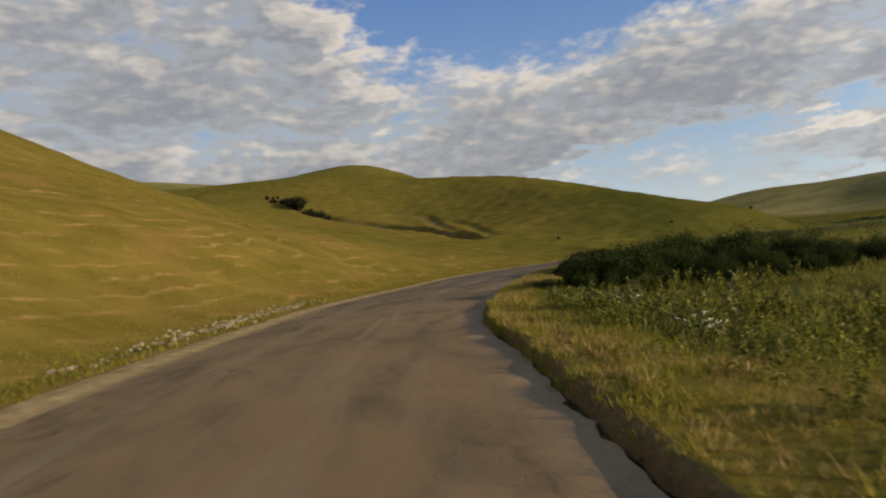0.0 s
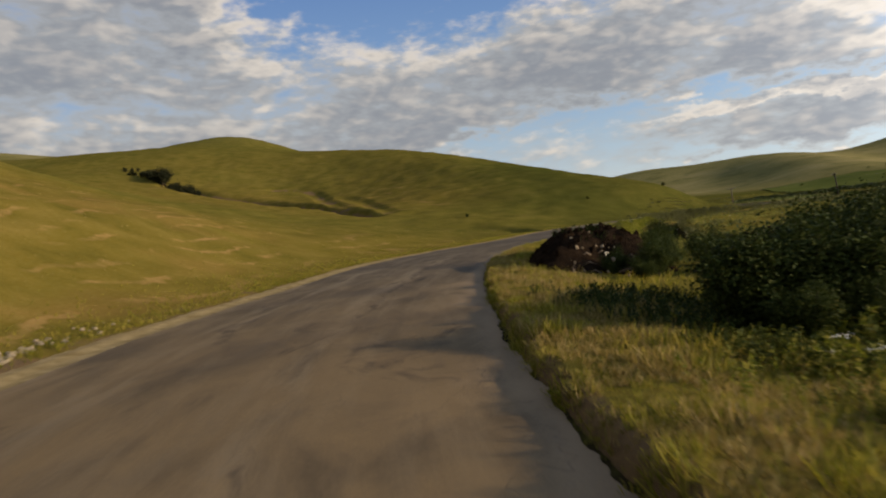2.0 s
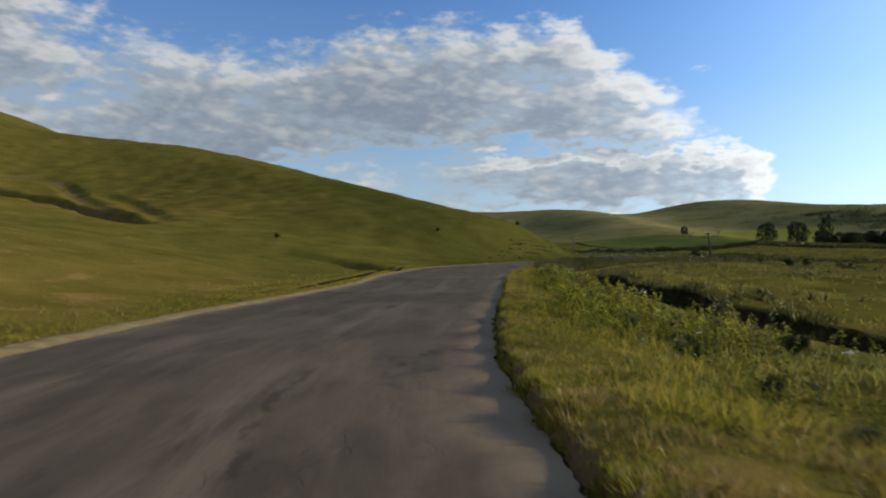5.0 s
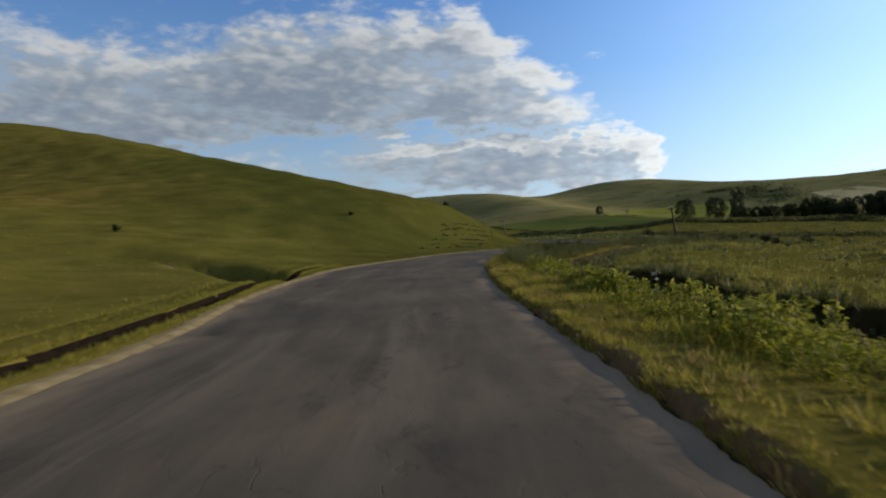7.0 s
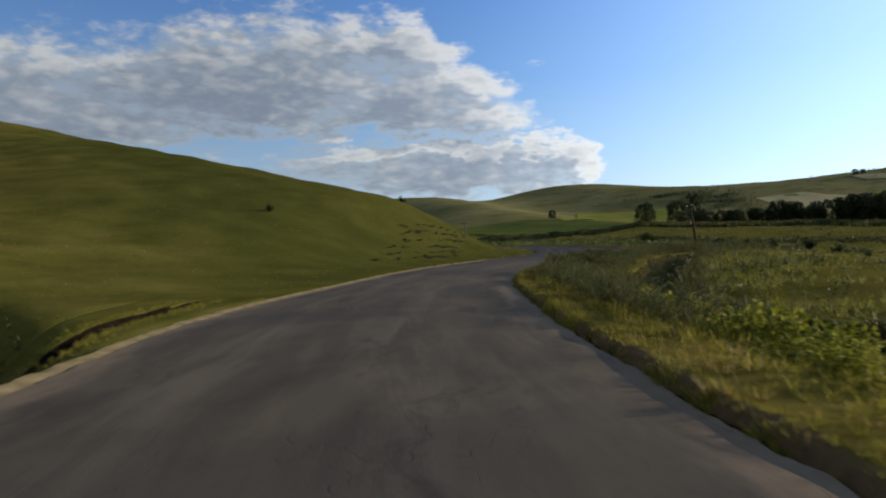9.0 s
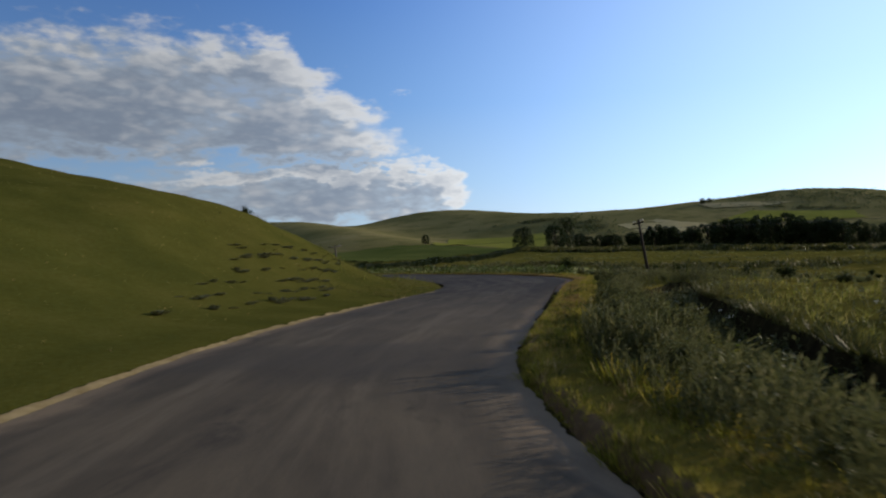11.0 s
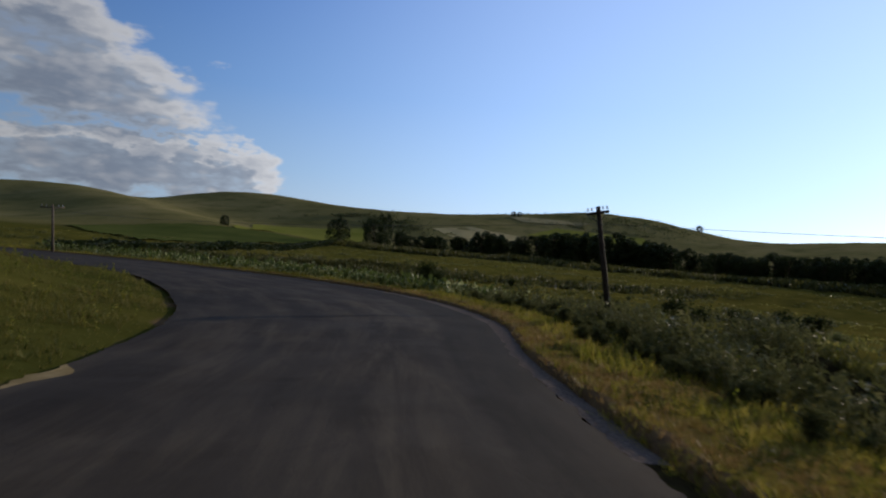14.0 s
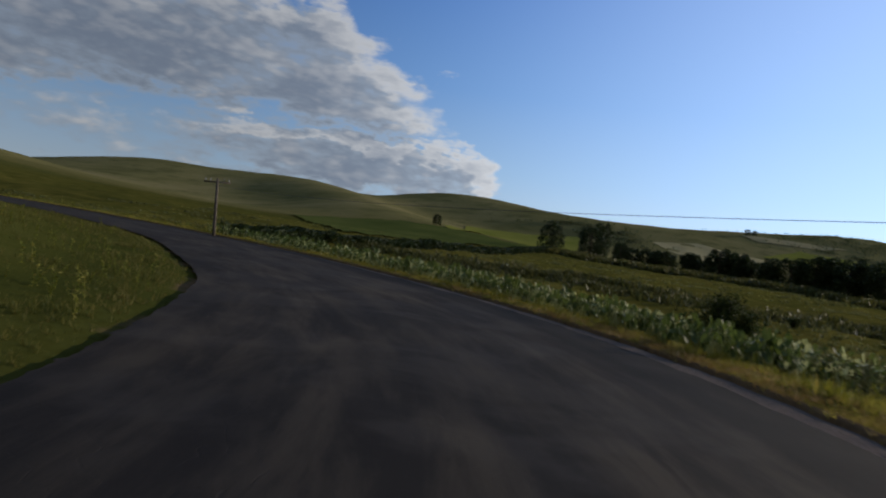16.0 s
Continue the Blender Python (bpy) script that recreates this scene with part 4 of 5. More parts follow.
# dark leaves added to deepen the thicket's shadow, cut off along its edge
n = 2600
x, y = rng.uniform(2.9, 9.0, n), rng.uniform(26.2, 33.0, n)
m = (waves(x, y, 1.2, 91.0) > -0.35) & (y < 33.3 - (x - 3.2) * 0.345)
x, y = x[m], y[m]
stuff("shaded_nettles", WEEDS, x, y, rng.uniform(0.16, 0.40, len(x)) * ease(x, 2.6, 4.4), SHRUB_LEAF, "low nettles coloured dark to deepen a thicket's cast shadow", "weeds", 0.25)
# lush leafy growth between the verge and the stream
LEAFY = [weed(24, s + 30, 0.20) for s in range(6)]
n = 5600
s = rng.uniform(84, 124, n)
off = -1.75 - rng.gamma(1.6, 1.25, n)
x, y = along_road(s, off)
m = (waves(x, y, 1.5, 15.0) > -0.55) & (off > -7.0)
x, y, o = x[m], y[m], -off[m]
stuff("lush_weeds", LEAFY, x, y, rng.uniform(0.25, 0.60, len(x)) * ease(o, 1.0, 2.8) * (0.95 + 0.45 * waves(x, y, 1.4, 12.0)), LUSH, "lush leafy burdock and nettles behind the verge", "weeds", 0.2)


def feather(leaves, seed):
    """A plumy stalk with many narrow leaves that point upwards, one unit tall."""
    g = np.random.default_rng(seed)
    hs = np.sort(g.uniform(0.10, 1.0, leaves))
    pts = np.stack([0.06 * np.sin(hs * 3 + seed), 0.06 * np.cos(hs * 2), hs], 1) + g.normal(0, 0.025, (leaves, 3))
    lv, lf = leaf_cloud(pts, 0.15, 0.13, -0.75, g)
    w = 0.010
    st = np.array([(-w, 0, 0), (w, 0, 0), (w * 0.4, 0, 1.0), (-w * 0.4, 0, 1.0)])
    return np.vstack([lv, st]), np.vstack([lf, [[len(lv) + i for i in range(4)]]])


FEATHERS = [feather(30, s + 80) for s in range(6)]
n = 8200
s = rng.uniform(116, 188, n)
off = -np.interp(s, [116, 120, 132, 144, 152, 162, 188], [1.7, 1.1, 1.0, 1.7, 2.6, 3.0, 3.4]) - rng.gamma(1.35, 1.7, n)
x, y = along_road(s, off)
m = (waves(x, y, 2.2, 23.0) > -0.6) & (off > -9.0)
x, y = x[m], y[m]
stuff("wormwood", FEATHERS, x, y, rng.uniform(0.40, 0.82, len(x)) * (0.9 + 0.35 * waves(x, y, 2.4, 19.0)), GREY_WEED, "dense plumy grey-green wormwood beside the road", "weeds", 0.22)
n = 3600
s, off = rng.uniform(24, 46, n), -2.0 - rng.gamma(2.0, 1.5, n)
x, y = along_road(s, off)
m = (waves(x, y, 0.9, 5.0) + 0.6 * waves(x, y, 2.6, 2.0) > 0.0) & (y < 25.8)
x, y, o = x[m], y[m], -off[m]
tall = rng.uniform(0.35, 0.8, len(x)) * ease(o, 1.2, 4.0) * (0.8 + 0.4 * waves(x, y, 1.2, 8.0))
half_of = rng.uniform(0, 1, len(x)) < 0.5
stuff("nettles", WEEDS, x[half_of], y[half_of], tall[half_of], DULL_WEED, "tall dull green nettles in front of a thicket", "weeds", 0.2)
stuff("tall_weeds", WEEDS, x[~half_of], y[~half_of], tall[~half_of], WEED, "tall yellow-green weeds in front of a thicket", "weeds", 0.25)
n = 45000
x, y = rng.uniform(5, 240, n), rng.uniform(-10, 260, n)
d, sd, _ = to_line(x, y, CENTRE)
u, v = 0.5 * x - 0.87 * y, 0.87 * x + 0.5 * y
band = waves(u * 0.30, v, 5.0, 6.0) + 0.5 * waves(x, y, 9.0, 1.0)
m = (sd < 0) & (d > 13)
TUSSOCKS = [tuft(7, 1.0, 0.15, 1.0, s + 60, False) for s in range(5)]
pick = m & (band > -0.25) & (band < 0.55)
stuff("valley_tussocks", TUSSOCKS, x[pick], y[pick], rng.uniform(0.12, 0.28, int(pick.sum())), BLADES_TALL, "coarse olive tussocks across the valley meadow", "grass", 0.25)
pick = m & (band > 0.38)
stuff("sedge", TUSSOCKS, x[pick], y[pick], rng.uniform(0.22, 0.60, int(pick.sum())), WET_SEDGE, "dark sedge in the wet streaks of the meadow", "sedge", 0.25)
# dark growth that lines the stream
st = STREAM_LINE
n = 3600
k = rng.integers(0, len(st) - 1, n)
f = rng.uniform(0, 1, n)[:, None]
p = st[k] * (1 - f) + st[k + 1] * f + rng.normal(0, 0.6, (n, 2))
m = p[:, 0] < 43
stuff("stream_bank_growth", WEEDS, p[m, 0], p[m, 1], rng.uniform(0.4, 0.95, int(m.sum())), SHRUB_LEAF, "dark green growth along the stream bank", "weeds", 0.2)
stuff("stream_bank_weeds", WEEDS, p[~m, 0], p[~m, 1], rng.uniform(0.5, 1.05, int((~m).sum())) * (0.75 + 0.45 * waves(p[~m, 0], p[~m, 1], 1.9, 17.0)), GREY_WEED, "pale grey-green weeds along the stream bank", "weeds", 0.2)


n = 2600
k, f = rng.integers(8, len(CUT_LINE) - 1, n), rng.uniform(0, 1, n)[:, None]
p, d = CUT_LINE[k] * (1 - f) + CUT_LINE[k + 1] * f, CUT_LINE[k + 1] - CUT_LINE[k]
d = np.stack([d[:, 1], -d[:, 0]], 1) / np.hypot(*d.T)[:, None]
p = p + d * (1.25 + np.abs(rng.normal(0, 0.45, n)))[:, None]
v, fc = scatter(COARSE, p[:, 0], p[:, 1], height(p[:, 0], p[:, 1], False) - 0.12, rng.uniform(0.22, 0.55, n) * (0.9 + 0.5 * waves(p[:, 0], p[:, 1], 2.2, 81.0)), 0.45)
tagged(new("bank_sedge", big_mesh("bank_sedge", v, fc, [SEDGE], smooth=False)), "dark sedge leaning over the stream bank", "sedge", kind="stuff")


# ---------------------------------------------------------------- shrubs and trees
def shrub_meshes(tall, wide, leaves, leaf, seed, material):
    """Stems and foliage of one shrub, uneven, in clumps."""
    g = np.random.default_rng(seed)
    bm = bmesh.new()
    pts = []
    for i in range(9):
        a, r = g.uniform(0, 6.28), wide * g.uniform(0.15, 0.95)
        hgt = tall * g.uniform(0.55, 1.0) * (1.0 - 0.35 * (r / wide) ** 2)
        tip = np.array([math.cos(a) * r, math.sin(a) * r, hgt])
        mid = tip * np.array([0.55, 0.55, 0.6])
        tube(bm, [(0.08 * math.cos(a), 0.08 * math.sin(a), -0.15), tuple(mid), tuple(tip)], [0.03, 0.02, 0.006], 5)
        k = leaves // 9
        t = g.uniform(0.15, 1.0, k) ** 0.8
        c = np.where(t[:, None] < 0.5, mid[None] * (t[:, None] * 2), mid[None] + (tip - mid)[None] * (t[:, None] * 2 - 1))
        pts.append(c + g.normal(0, 1, (k, 3)) * np.array([0.16, 0.16, 0.12]) * wide * (0.5 + 0.7 * t[:, None]))
    pts = np.vstack(pts)
    pts[:, 2] = np.clip(pts[:, 2], 0.03, None)
    v, fc = leaf_cloud(pts, leaf, 0.30, 0.2, g)
    stem = bpy.data.meshes.new("stems")
    bm.to_mesh(stem)
    bm.free()
    stem.materials.append(BARK)
    return stem, big_mesh("foliage", v, fc, [material], smooth=False)


def shrub(name, meshes, x, y, scale, turn, label, group):
    top = new(name)
    part("stem", meshes[0], None, top)
    part("foliage", meshes[1], None, top)
    top.matrix_world = pose(x, y, ground_z(x, y) - 0.03, 0, 0, turn) @ Matrix.Diagonal((scale, scale, scale * random.uniform(0.9, 1.1), 1))
    return tagged(top, label, "shrub", group)


DARK_SHRUBS = [shrub_meshes(2.1, 1.25, 10800, 0.085, 100 + i, THICKET_LEAF) for i in range(4)]
FAR_SHRUBS = [shrub_meshes(2.1, 1.25, 1700, 0.185, 150 + i, SHRUB_LEAF) for i in range(4)]
SCRUB = [shrub_meshes(2.1, 1.25, 620, 0.30, 190 + i, SEDGE) for i in range(3)]
THORN_SHRUBS = [shrub_meshes(2.1, 1.25, 1700, 0.185, 170 + i, THORN_LEAF) for i in range(3)]
PLUMES = [shrub_meshes(1.25, 0.72, 5200, 0.075, 230 + i, PLUME_LEAF) for i in range(4)]
LOW_SHRUBS = [shrub_meshes(1.15, 1.15, 3400, 0.085, 200 + i, WILLOW_LEAF) for i in range(4)]
for i in range(38):
    f = (i // 2) / 18
    shrub("shrub", DARK_SHRUBS[i % 4], 4.9 + 21 * f + random.uniform(-0.3, 0.3) + 0.6 * (i % 2), 26.9 + 0.6 * f + random.uniform(-0.3, 0.3) + 1.5 * (i % 2) * min(1.0, 6 * f),
          random.uniform(0.71, 0.81) * (1.02 - 0.30 * min(f * 2.4, 1.0)), random.uniform(0, 360), "dense dark green shrub in a roadside thicket", "thicket shrubs")
for i in range(26):
    f = (i // 2) / 12
    shrub("shrub", DARK_SHRUBS[i % 4], 6.1 + 3.6 * f + 1.0 * (i % 2) + random.uniform(-0.2, 0.2), 26.9 + 3.2 * f - 0.6 * (i % 2) + random.uniform(-0.2, 0.2), random.uniform(0.77, 0.88) * (1.0 + 0.06 * f),
          random.uniform(0, 360), "tall dark green shrub at the shaded end of a thicket", "thicket shrubs")
for i in range(12):
    f = i / 11
    shrub("shrub", DARK_SHRUBS[i % 4], 8.8 + 6.5 * f + random.uniform(-0.5, 0.5), 29.0 - 0.4 * f + random.uniform(-0.5, 0.5), random.uniform(0.78, 0.90), random.uniform(0, 360),
          "dark green shrub deep inside a thicket", "thicket shrubs")
for i in range(9):
    f = i / 8
    shrub("shrub", DARK_SHRUBS[i % 4], 5.0 + 9 * f + random.uniform(-0.3, 0.3), 25.6 - 0.5 * f + random.uniform(-0.4, 0.4), random.uniform(0.30, 0.48), random.uniform(0, 360),
          "low dark green shrub at the foot of a thicket", "thicket shrubs")
for bx, by, sc in ((13.0, 40.8, 0.7), (12.2, 43.5, 0.75), (13.5, 46.0, 0.75), (15.5, 42.0, 0.8), (12.4, 49.0, 0.6), (17.5, 44.5, 0.75), (9.4, 38.0, 0.55), (10.1, 39.2, 0.62),
                   (8.6, 37.2, 0.36), (8.9, 39.8, 0.42), (19.5, 41.0, 0.7), (11.4, 51.0, 0.5), (10.8, 40.2, 0.6)):
    shrub("shrub", DARK_SHRUBS[random.randrange(4)], bx, by, sc, random.uniform(0, 360), "green shrub growing round the rubble heap", "heap shrubs")
for bx, by, sc in ((50.6, 111.4, 0.42), (52.4, 112.3, 0.5), (48.6, 109.4, 0.48), (50.6, 109.4, 0.75), (47.6, 107.4, 0.7), (49.4, 107.2, 0.9), (52.0, 109.2, 0.9),
                   (45.8, 105.4, 0.62), (47.4, 105.0, 0.85), (54.0, 110.4, 0.8), (44.2, 103.4, 0.6), (45.6, 102.8, 0.9), (56.2, 111.9, 0.7), (58.6, 113.3, 0.7), (61.5, 114.8, 0.6),
                   (31.0, 87.2, 0.42), (32.0, 88.6, 0.5), (30.2, 85.6, 0.35), (33.2, 90.2, 0.42), (72.0, 117.5, 0.55), (75.0, 118.6, 0.6), (66.5, 113.8, 0.6)):
    shrub("low_shrub", LOW_SHRUBS[random.randrange(4)], bx + random.uniform(-0.4, 0.4), by + random.uniform(-0.4, 0.4), sc * 0.72, random.uniform(0, 360),
          "low grey-green willow shrub beside the road", "willow shrubs")
for i in range(110):
    row = i % 6
    bx = 49 + 2.0 * row + 11 * random.random()
    by = 127.0 + (bx - 52) * 0.42 + 1.35 * row + random.uniform(-0.25, 0.25)
    ob = shrub("low_shrub", SCRUB[i % 3], bx, by, random.uniform(0.11, 0.24), 0, "low dark green scrub along a trodden step of the hill", "hill scrub")
    ob.matrix_world = ob.matrix_world @ pose(0, 0, 0, 0, 0, 24 + random.uniform(-12, 12)) @ Matrix.Diagonal((random.uniform(1.6, 3.4), 0.65, random.uniform(0.30, 0.55), 1))
for i in range(160):
    bx, by = along_road(np.array([120 + 68 * (i + random.random()) / 160]), np.array([-1.95 - 0.6 * random.random() - 0.95 * (i % 5)]))
    bx, by = float(bx[0]), float(by[0])
    if bx > 45:
        shrub("low_shrub", PLUMES[i % 4], bx, by, random.uniform(0.72, 1.08) * (0.80 + 0.07 * (i % 4)) * (1.06 - 0.46 * min(1, max(0, (bx - 55) / 14))), random.uniform(0, 360),
              "tall grey-green wormwood bush with feathery tops", "wormwood bushes")
for i in range(42):
    bx, by = random.uniform(86, 150), 0
    by = 113 + (bx - 86) * 0.35 + random.gauss(0, 9)
    shrub("low_shrub", (FAR_SHRUBS if i % 2 else LOW_SHRUBS)[i % 4], bx, by, random.uniform(0.28, 0.62), random.uniform(0, 360), "low scrubby bush in the wet meadow", "meadow bushes")
for i in range(44):
    q = st[int(18 + i * (len(st) - 20) / 44)]
    shrub("low_shrub", LOW_SHRUBS[i % 4] if i % 3 == 0 else FAR_SHRUBS[i % 4], q[0] + random.uniform(-1.8, 1.8), q[1] + random.uniform(-1.8, 1.8),
          random.uniform(0.38, 0.62), random.uniform(0, 360), "low dark shrub on the stream bank", "stream shrubs")
shrub("shrub", DARK_SHRUBS[1], 102.0, 141.8, 1.05, 40, "small dark shrub behind the broad-leaved plants", "stream shrubs")
for bx, by, sc in ((69.7, 151.9, 0.45), (-3.0, 168.0, 0.5), (22.0, 128.0, 0.35), (46.0, 135.0, 0.3)):
    shrub("shrub", FAR_SHRUBS[2], bx, by, sc, 10, "small lone bush on the grassy hill", "hill bushes")
for i in range(20):
    bx, by = along_road(np.array([random.uniform(68, 122)]), np.array([-3.2 - abs(random.gauss(0, 2.2))]))
    shrub("low_shrub", (FAR_SHRUBS if i % 3 else LOW_SHRUBS)[i % 4], float(bx[0]), float(by[0]), random.uniform(0.2, 0.4), random.uniform(0, 360),
          "low dark bush among the roadside weeds", "verge bushes")
for i in range(16):
    bx, by = along_road(np.array([random.uniform(119, 137)]), np.array([-1.6 - abs(random.gauss(0, 1.8))]))
    shrub("low_shrub", (FAR_SHRUBS if i % 4 else LOW_SHRUBS)[i % 4], float(bx[0]), float(by[0]), random.uniform(0.22, 0.38), random.uniform(0, 360),
          "low dark bush overgrowing the verge", "verge bushes")
THORNS = spline([(-57, 226), (-50, 217.5), (-44, 210), (-38, 203), (-30, 196)], 10)
for i in range(40):
    q = THORNS[i]
    f = i / 39
    shrub("shrub", THORN_SHRUBS[i % 3], q[0] + random.uniform(-1.5, 1.5), q[1] + random.uniform(-2, 2), random.uniform(0.8, 1.2) * float(np.interp(f, [0, 0.25, 0.40, 0.60, 0.82, 1.0], [0.45, 0.65, 1.2, 1.75, 1.6, 0.7])),
          random.uniform(0, 360), "dark thorn bush in the hillside gully", "gully bushes")


def tree_meshes(tall, wide, leaves, seed):
    """A trunk with limbs, each limb ending in a rounded clump of leaves; the clumps reach nearly to the ground."""
    g = np.random.default_rng(seed)
    bm = bmesh.new()
    lean = g.normal(0, 0.03, 2) * tall
    tube(bm, [(0, 0, -0.3), (lean[0] * 0.4, lean[1] * 0.4, tall * 0.35), (lean[0], lean[1], tall * 0.82)], [0.030 * tall, 0.021 * tall, 0.006 * tall], 8)
    pts = []
    for i in range(24):
        zz = (i + 0.5) / 24
        a = i * 2.4 + g.uniform(-0.5, 0.5)
        size = wide * g.uniform(0.24, 0.40) * (1.0 - 0.35 * zz)
        reach = (wide - size) * math.sqrt(max(1.0 - (abs(zz - 0.38) / 0.66) ** 2.4, 0.03)) * g.uniform(0.65, 1.05)
        root = np.array([lean[0] * zz, lean[1] * zz, tall * (0.05 + 0.62 * zz)])
        tip = np.array([lean[0] * zz + math.cos(a) * reach, lean[1] * zz + math.sin(a) * reach, tall * (0.12 + 0.78 * zz)])
        tube(bm, [tuple(root), tuple((root + tip) / 2 + np.array([0, 0, 0.02 * tall])), tuple(tip)], [0.010 * tall, 0.006 * tall, 0.002 * tall], 5)
        k = leaves // 24
        n = g.normal(0, 1, (k, 3))
        n /= np.linalg.norm(n, axis=1)[:, None]
        pts.append(tip + n * size * g.uniform(0.45, 1.08, k)[:, None] ** 0.6 * np.array([1.0, 1.0, 0.85]))
    pts = np.vstack(pts)
    pts[:, 2] = np.clip(pts[:, 2], 0.01 * tall, None)
    v, fc = leaf_cloud(pts, 0.070 * tall ** 0.75, 0.38, 0.3, g)
    wood = bpy.data.meshes.new("trunk")
    bm.to_mesh(wood)
    bm.free()
    wood.materials.append(BARK)
    return wood, big_mesh("crown", v, fc, [TREE_LEAF], smooth=False)


TREES = [tree_meshes(9.0, 4.1, 4800, 300 + i) for i in range(5)]


def tree(i, x, y, tall, label="dark broad-leaved tree in the valley row", group="valley trees", slim=1.0):
    top = new("tree")
    part("trunk", TREES[i % 5][0], None, top)
    part("crown", TREES[i % 5][1], None, top)
    q = tall / 9.0
    top.matrix_world = pose(x, y, ground_z(x, y) - 0.1, 0, 0, random.uniform(0, 360)) @ Matrix.Diagonal((q * slim, q * slim, q, 1))
    return tagged(top, label, "tree", group)


tree(0, 297, 336, 5.2, "small lone dark tree between two fields", "lone trees")
tree(1, 257, 250, 9.4, "round dark broad-leaved tree at the end of the valley row", "valley trees", 1.02)
tree(2, 261, 238, 9.8, "round dark broad-leaved tree at the end of the valley row", "valley trees", 1.10)
tree(3, 266, 231, 6.5, slim=0.95)
tree(4, 322, 268, 17.0, "tall slim grey-green poplar behind the valley row", "valley trees", 0.55)
ROW = spline([(258, 226), (262, 205), (258, 185), (252, 160), (246, 140), (234, 122), (220, 108), (204, 96), (188, 80), (172, 58), (165, 30)], 6)
ROW_TALL = np.interp(np.arange(len(ROW)), [0, 5, 8, 11, 14, 18, 24, 26, 34, 44, 60], [5.6, 5.8, 8.4, 6.6, 9.2, 10.2, 8.6, 6.4, 6.6, 6.0, 5.6])
for i, q in enumerate(ROW):
    tree(i, q[0] + random.uniform(-3, 3), q[1] + random.uniform(-1.5, 1.5), ROW_TALL[i] * random.uniform(0.84, 1.10), slim=random.uniform(0.95, 1.25))
    if i % 2 and i != 25:
        tree(i + 2, q[0] + 8 + random.uniform(-3, 3), q[1] + random.uniform(-2, 2), ROW_TALL[i] * random.uniform(0.9, 1.12), slim=random.uniform(0.9, 1.2))
for bx, by, hh in ((706, 338, 6), (712, 334, 5), (897, 176, 8)):
    tree(int(bx), bx, by, hh, "distant dark tree on the far ridge", "far trees", 1.3)
# scrub on the far slopes: a wooded fold, field edges and the ridge
FAR_WOOD = leafy("far_wood_leaf", [(0.15, (0.055, 0.074, 0.028)), (0.55, (0.090, 0.108, 0.042)), (0.9, (0.140, 0.150, 0.065))], 0.1)
for n, cx, cy, ux, uy, along, across, tall in ((1500, 562, 392, 0.62, 0.78, 24, 12, 1.9), (260, 564, 449, 0.68, -0.73, 14, 2.5, 1.8), (2600, 800, 245, 0.72, -0.69, 55, 22, 1.5), (420, 735, 250, 0.45, -0.89, 34, 3, 1.6)):
    a, b = rng.normal(0, along, n), rng.normal(0, across, n)
    x, y = cx + ux * a - uy * b, cy + uy * a + ux * b
    m = waves(x, y, 12.0, 3.0) > -0.2 + 0.5 * rng.uniform(-1, 1, n)
    stuff("far_scrub", [weed(9, s + 50, 0.6) for s in range(3)], x[m], y[m], tall * rng.uniform(0.5, 1.2, int(m.sum())), FAR_WOOD, "dark scrub and young wood on the far slope", "scrub", 0.2)

# low hedge line across the valley floor
n = 7000
hl = spline([(112, 190), (128, 199), (170, 214), (234, 238), (250, 246)], 8)
k = rng.integers(0, len(hl) - 1, n)
f = rng.uniform(0, 1, n)[:, None]
p = hl[k] * (1 - f) + hl[k + 1] * f + rng.normal(0, 0.7, (n, 2))
stuff("valley_hedge", [weed(9, s + 50, 0.4) for s in range(3)], p[:, 0], p[:, 1], rng.uniform(0.6, 1.5, n), TREE_LEAF, "dark low hedge line across the valley floor", "hedge", 0.2)
n = 8000
hl = spline([(238, 236), (232, 200), (228, 165), (216, 125), (196, 102), (170, 80)], 8)
k = rng.integers(0, len(hl) - 1, n)
f = rng.uniform(0, 1, n)[:, None]
p = hl[k] * (1 - f) + hl[k + 1] * f + rng.normal(0, 3.0, (n, 2))
stuff("reed_belt", TUSSOCKS, p[:, 0], p[:, 1], rng.uniform(0.8, 1.7, n), SEDGE, "dark reed belt in front of the tree row", "reeds", 0.2)


n = 2600
hl = spline([(132, 204), (146, 188), (152, 176), (150, 164), (160, 148), (172, 128)], 8)
k = rng.integers(0, len(hl) - 1, n)
f = rng.uniform(0, 1, n)[:, None]
p = hl[k] * (1 - f) + hl[k + 1] * f + rng.normal(0, 3.2, (n, 2))
stuff("marsh_reeds", TUSSOCKS, p[:, 0], p[:, 1], rng.uniform(0.4, 1.0, n), SEDGE, "dark reeds along a wet line in the meadow", "reeds", 0.2)


# ---------------------------------------------------------------- fields on the far slopes
def field(name, corners, material, label, rise=0.35):
    """A field laid over the slope between four corners."""
    a, b, c, d = (np.array(q, float) for q in corners)
    u, v = np.meshgrid(np.linspace(0, 1, 30), np.linspace(0, 1, 30), indexing="ij")
    u, v = u.ravel()[:, None], v.ravel()[:, None]
    p = a * (1 - u) * (1 - v) + b * u * (1 - v) + c * u * v + d * (1 - u) * v
    p += 3.0 * np.stack([waves(p[:, 0], p[:, 1], 60.0), waves(p[:, 0], p[:, 1], 50.0, 3)], 1)
    me = big_mesh(name, np.column_stack([p, height(p[:, 0], p[:, 1]) + rise]), grid_faces(30, 30), [material])
    return tagged(new(name, me), label, "field", kind="structure")


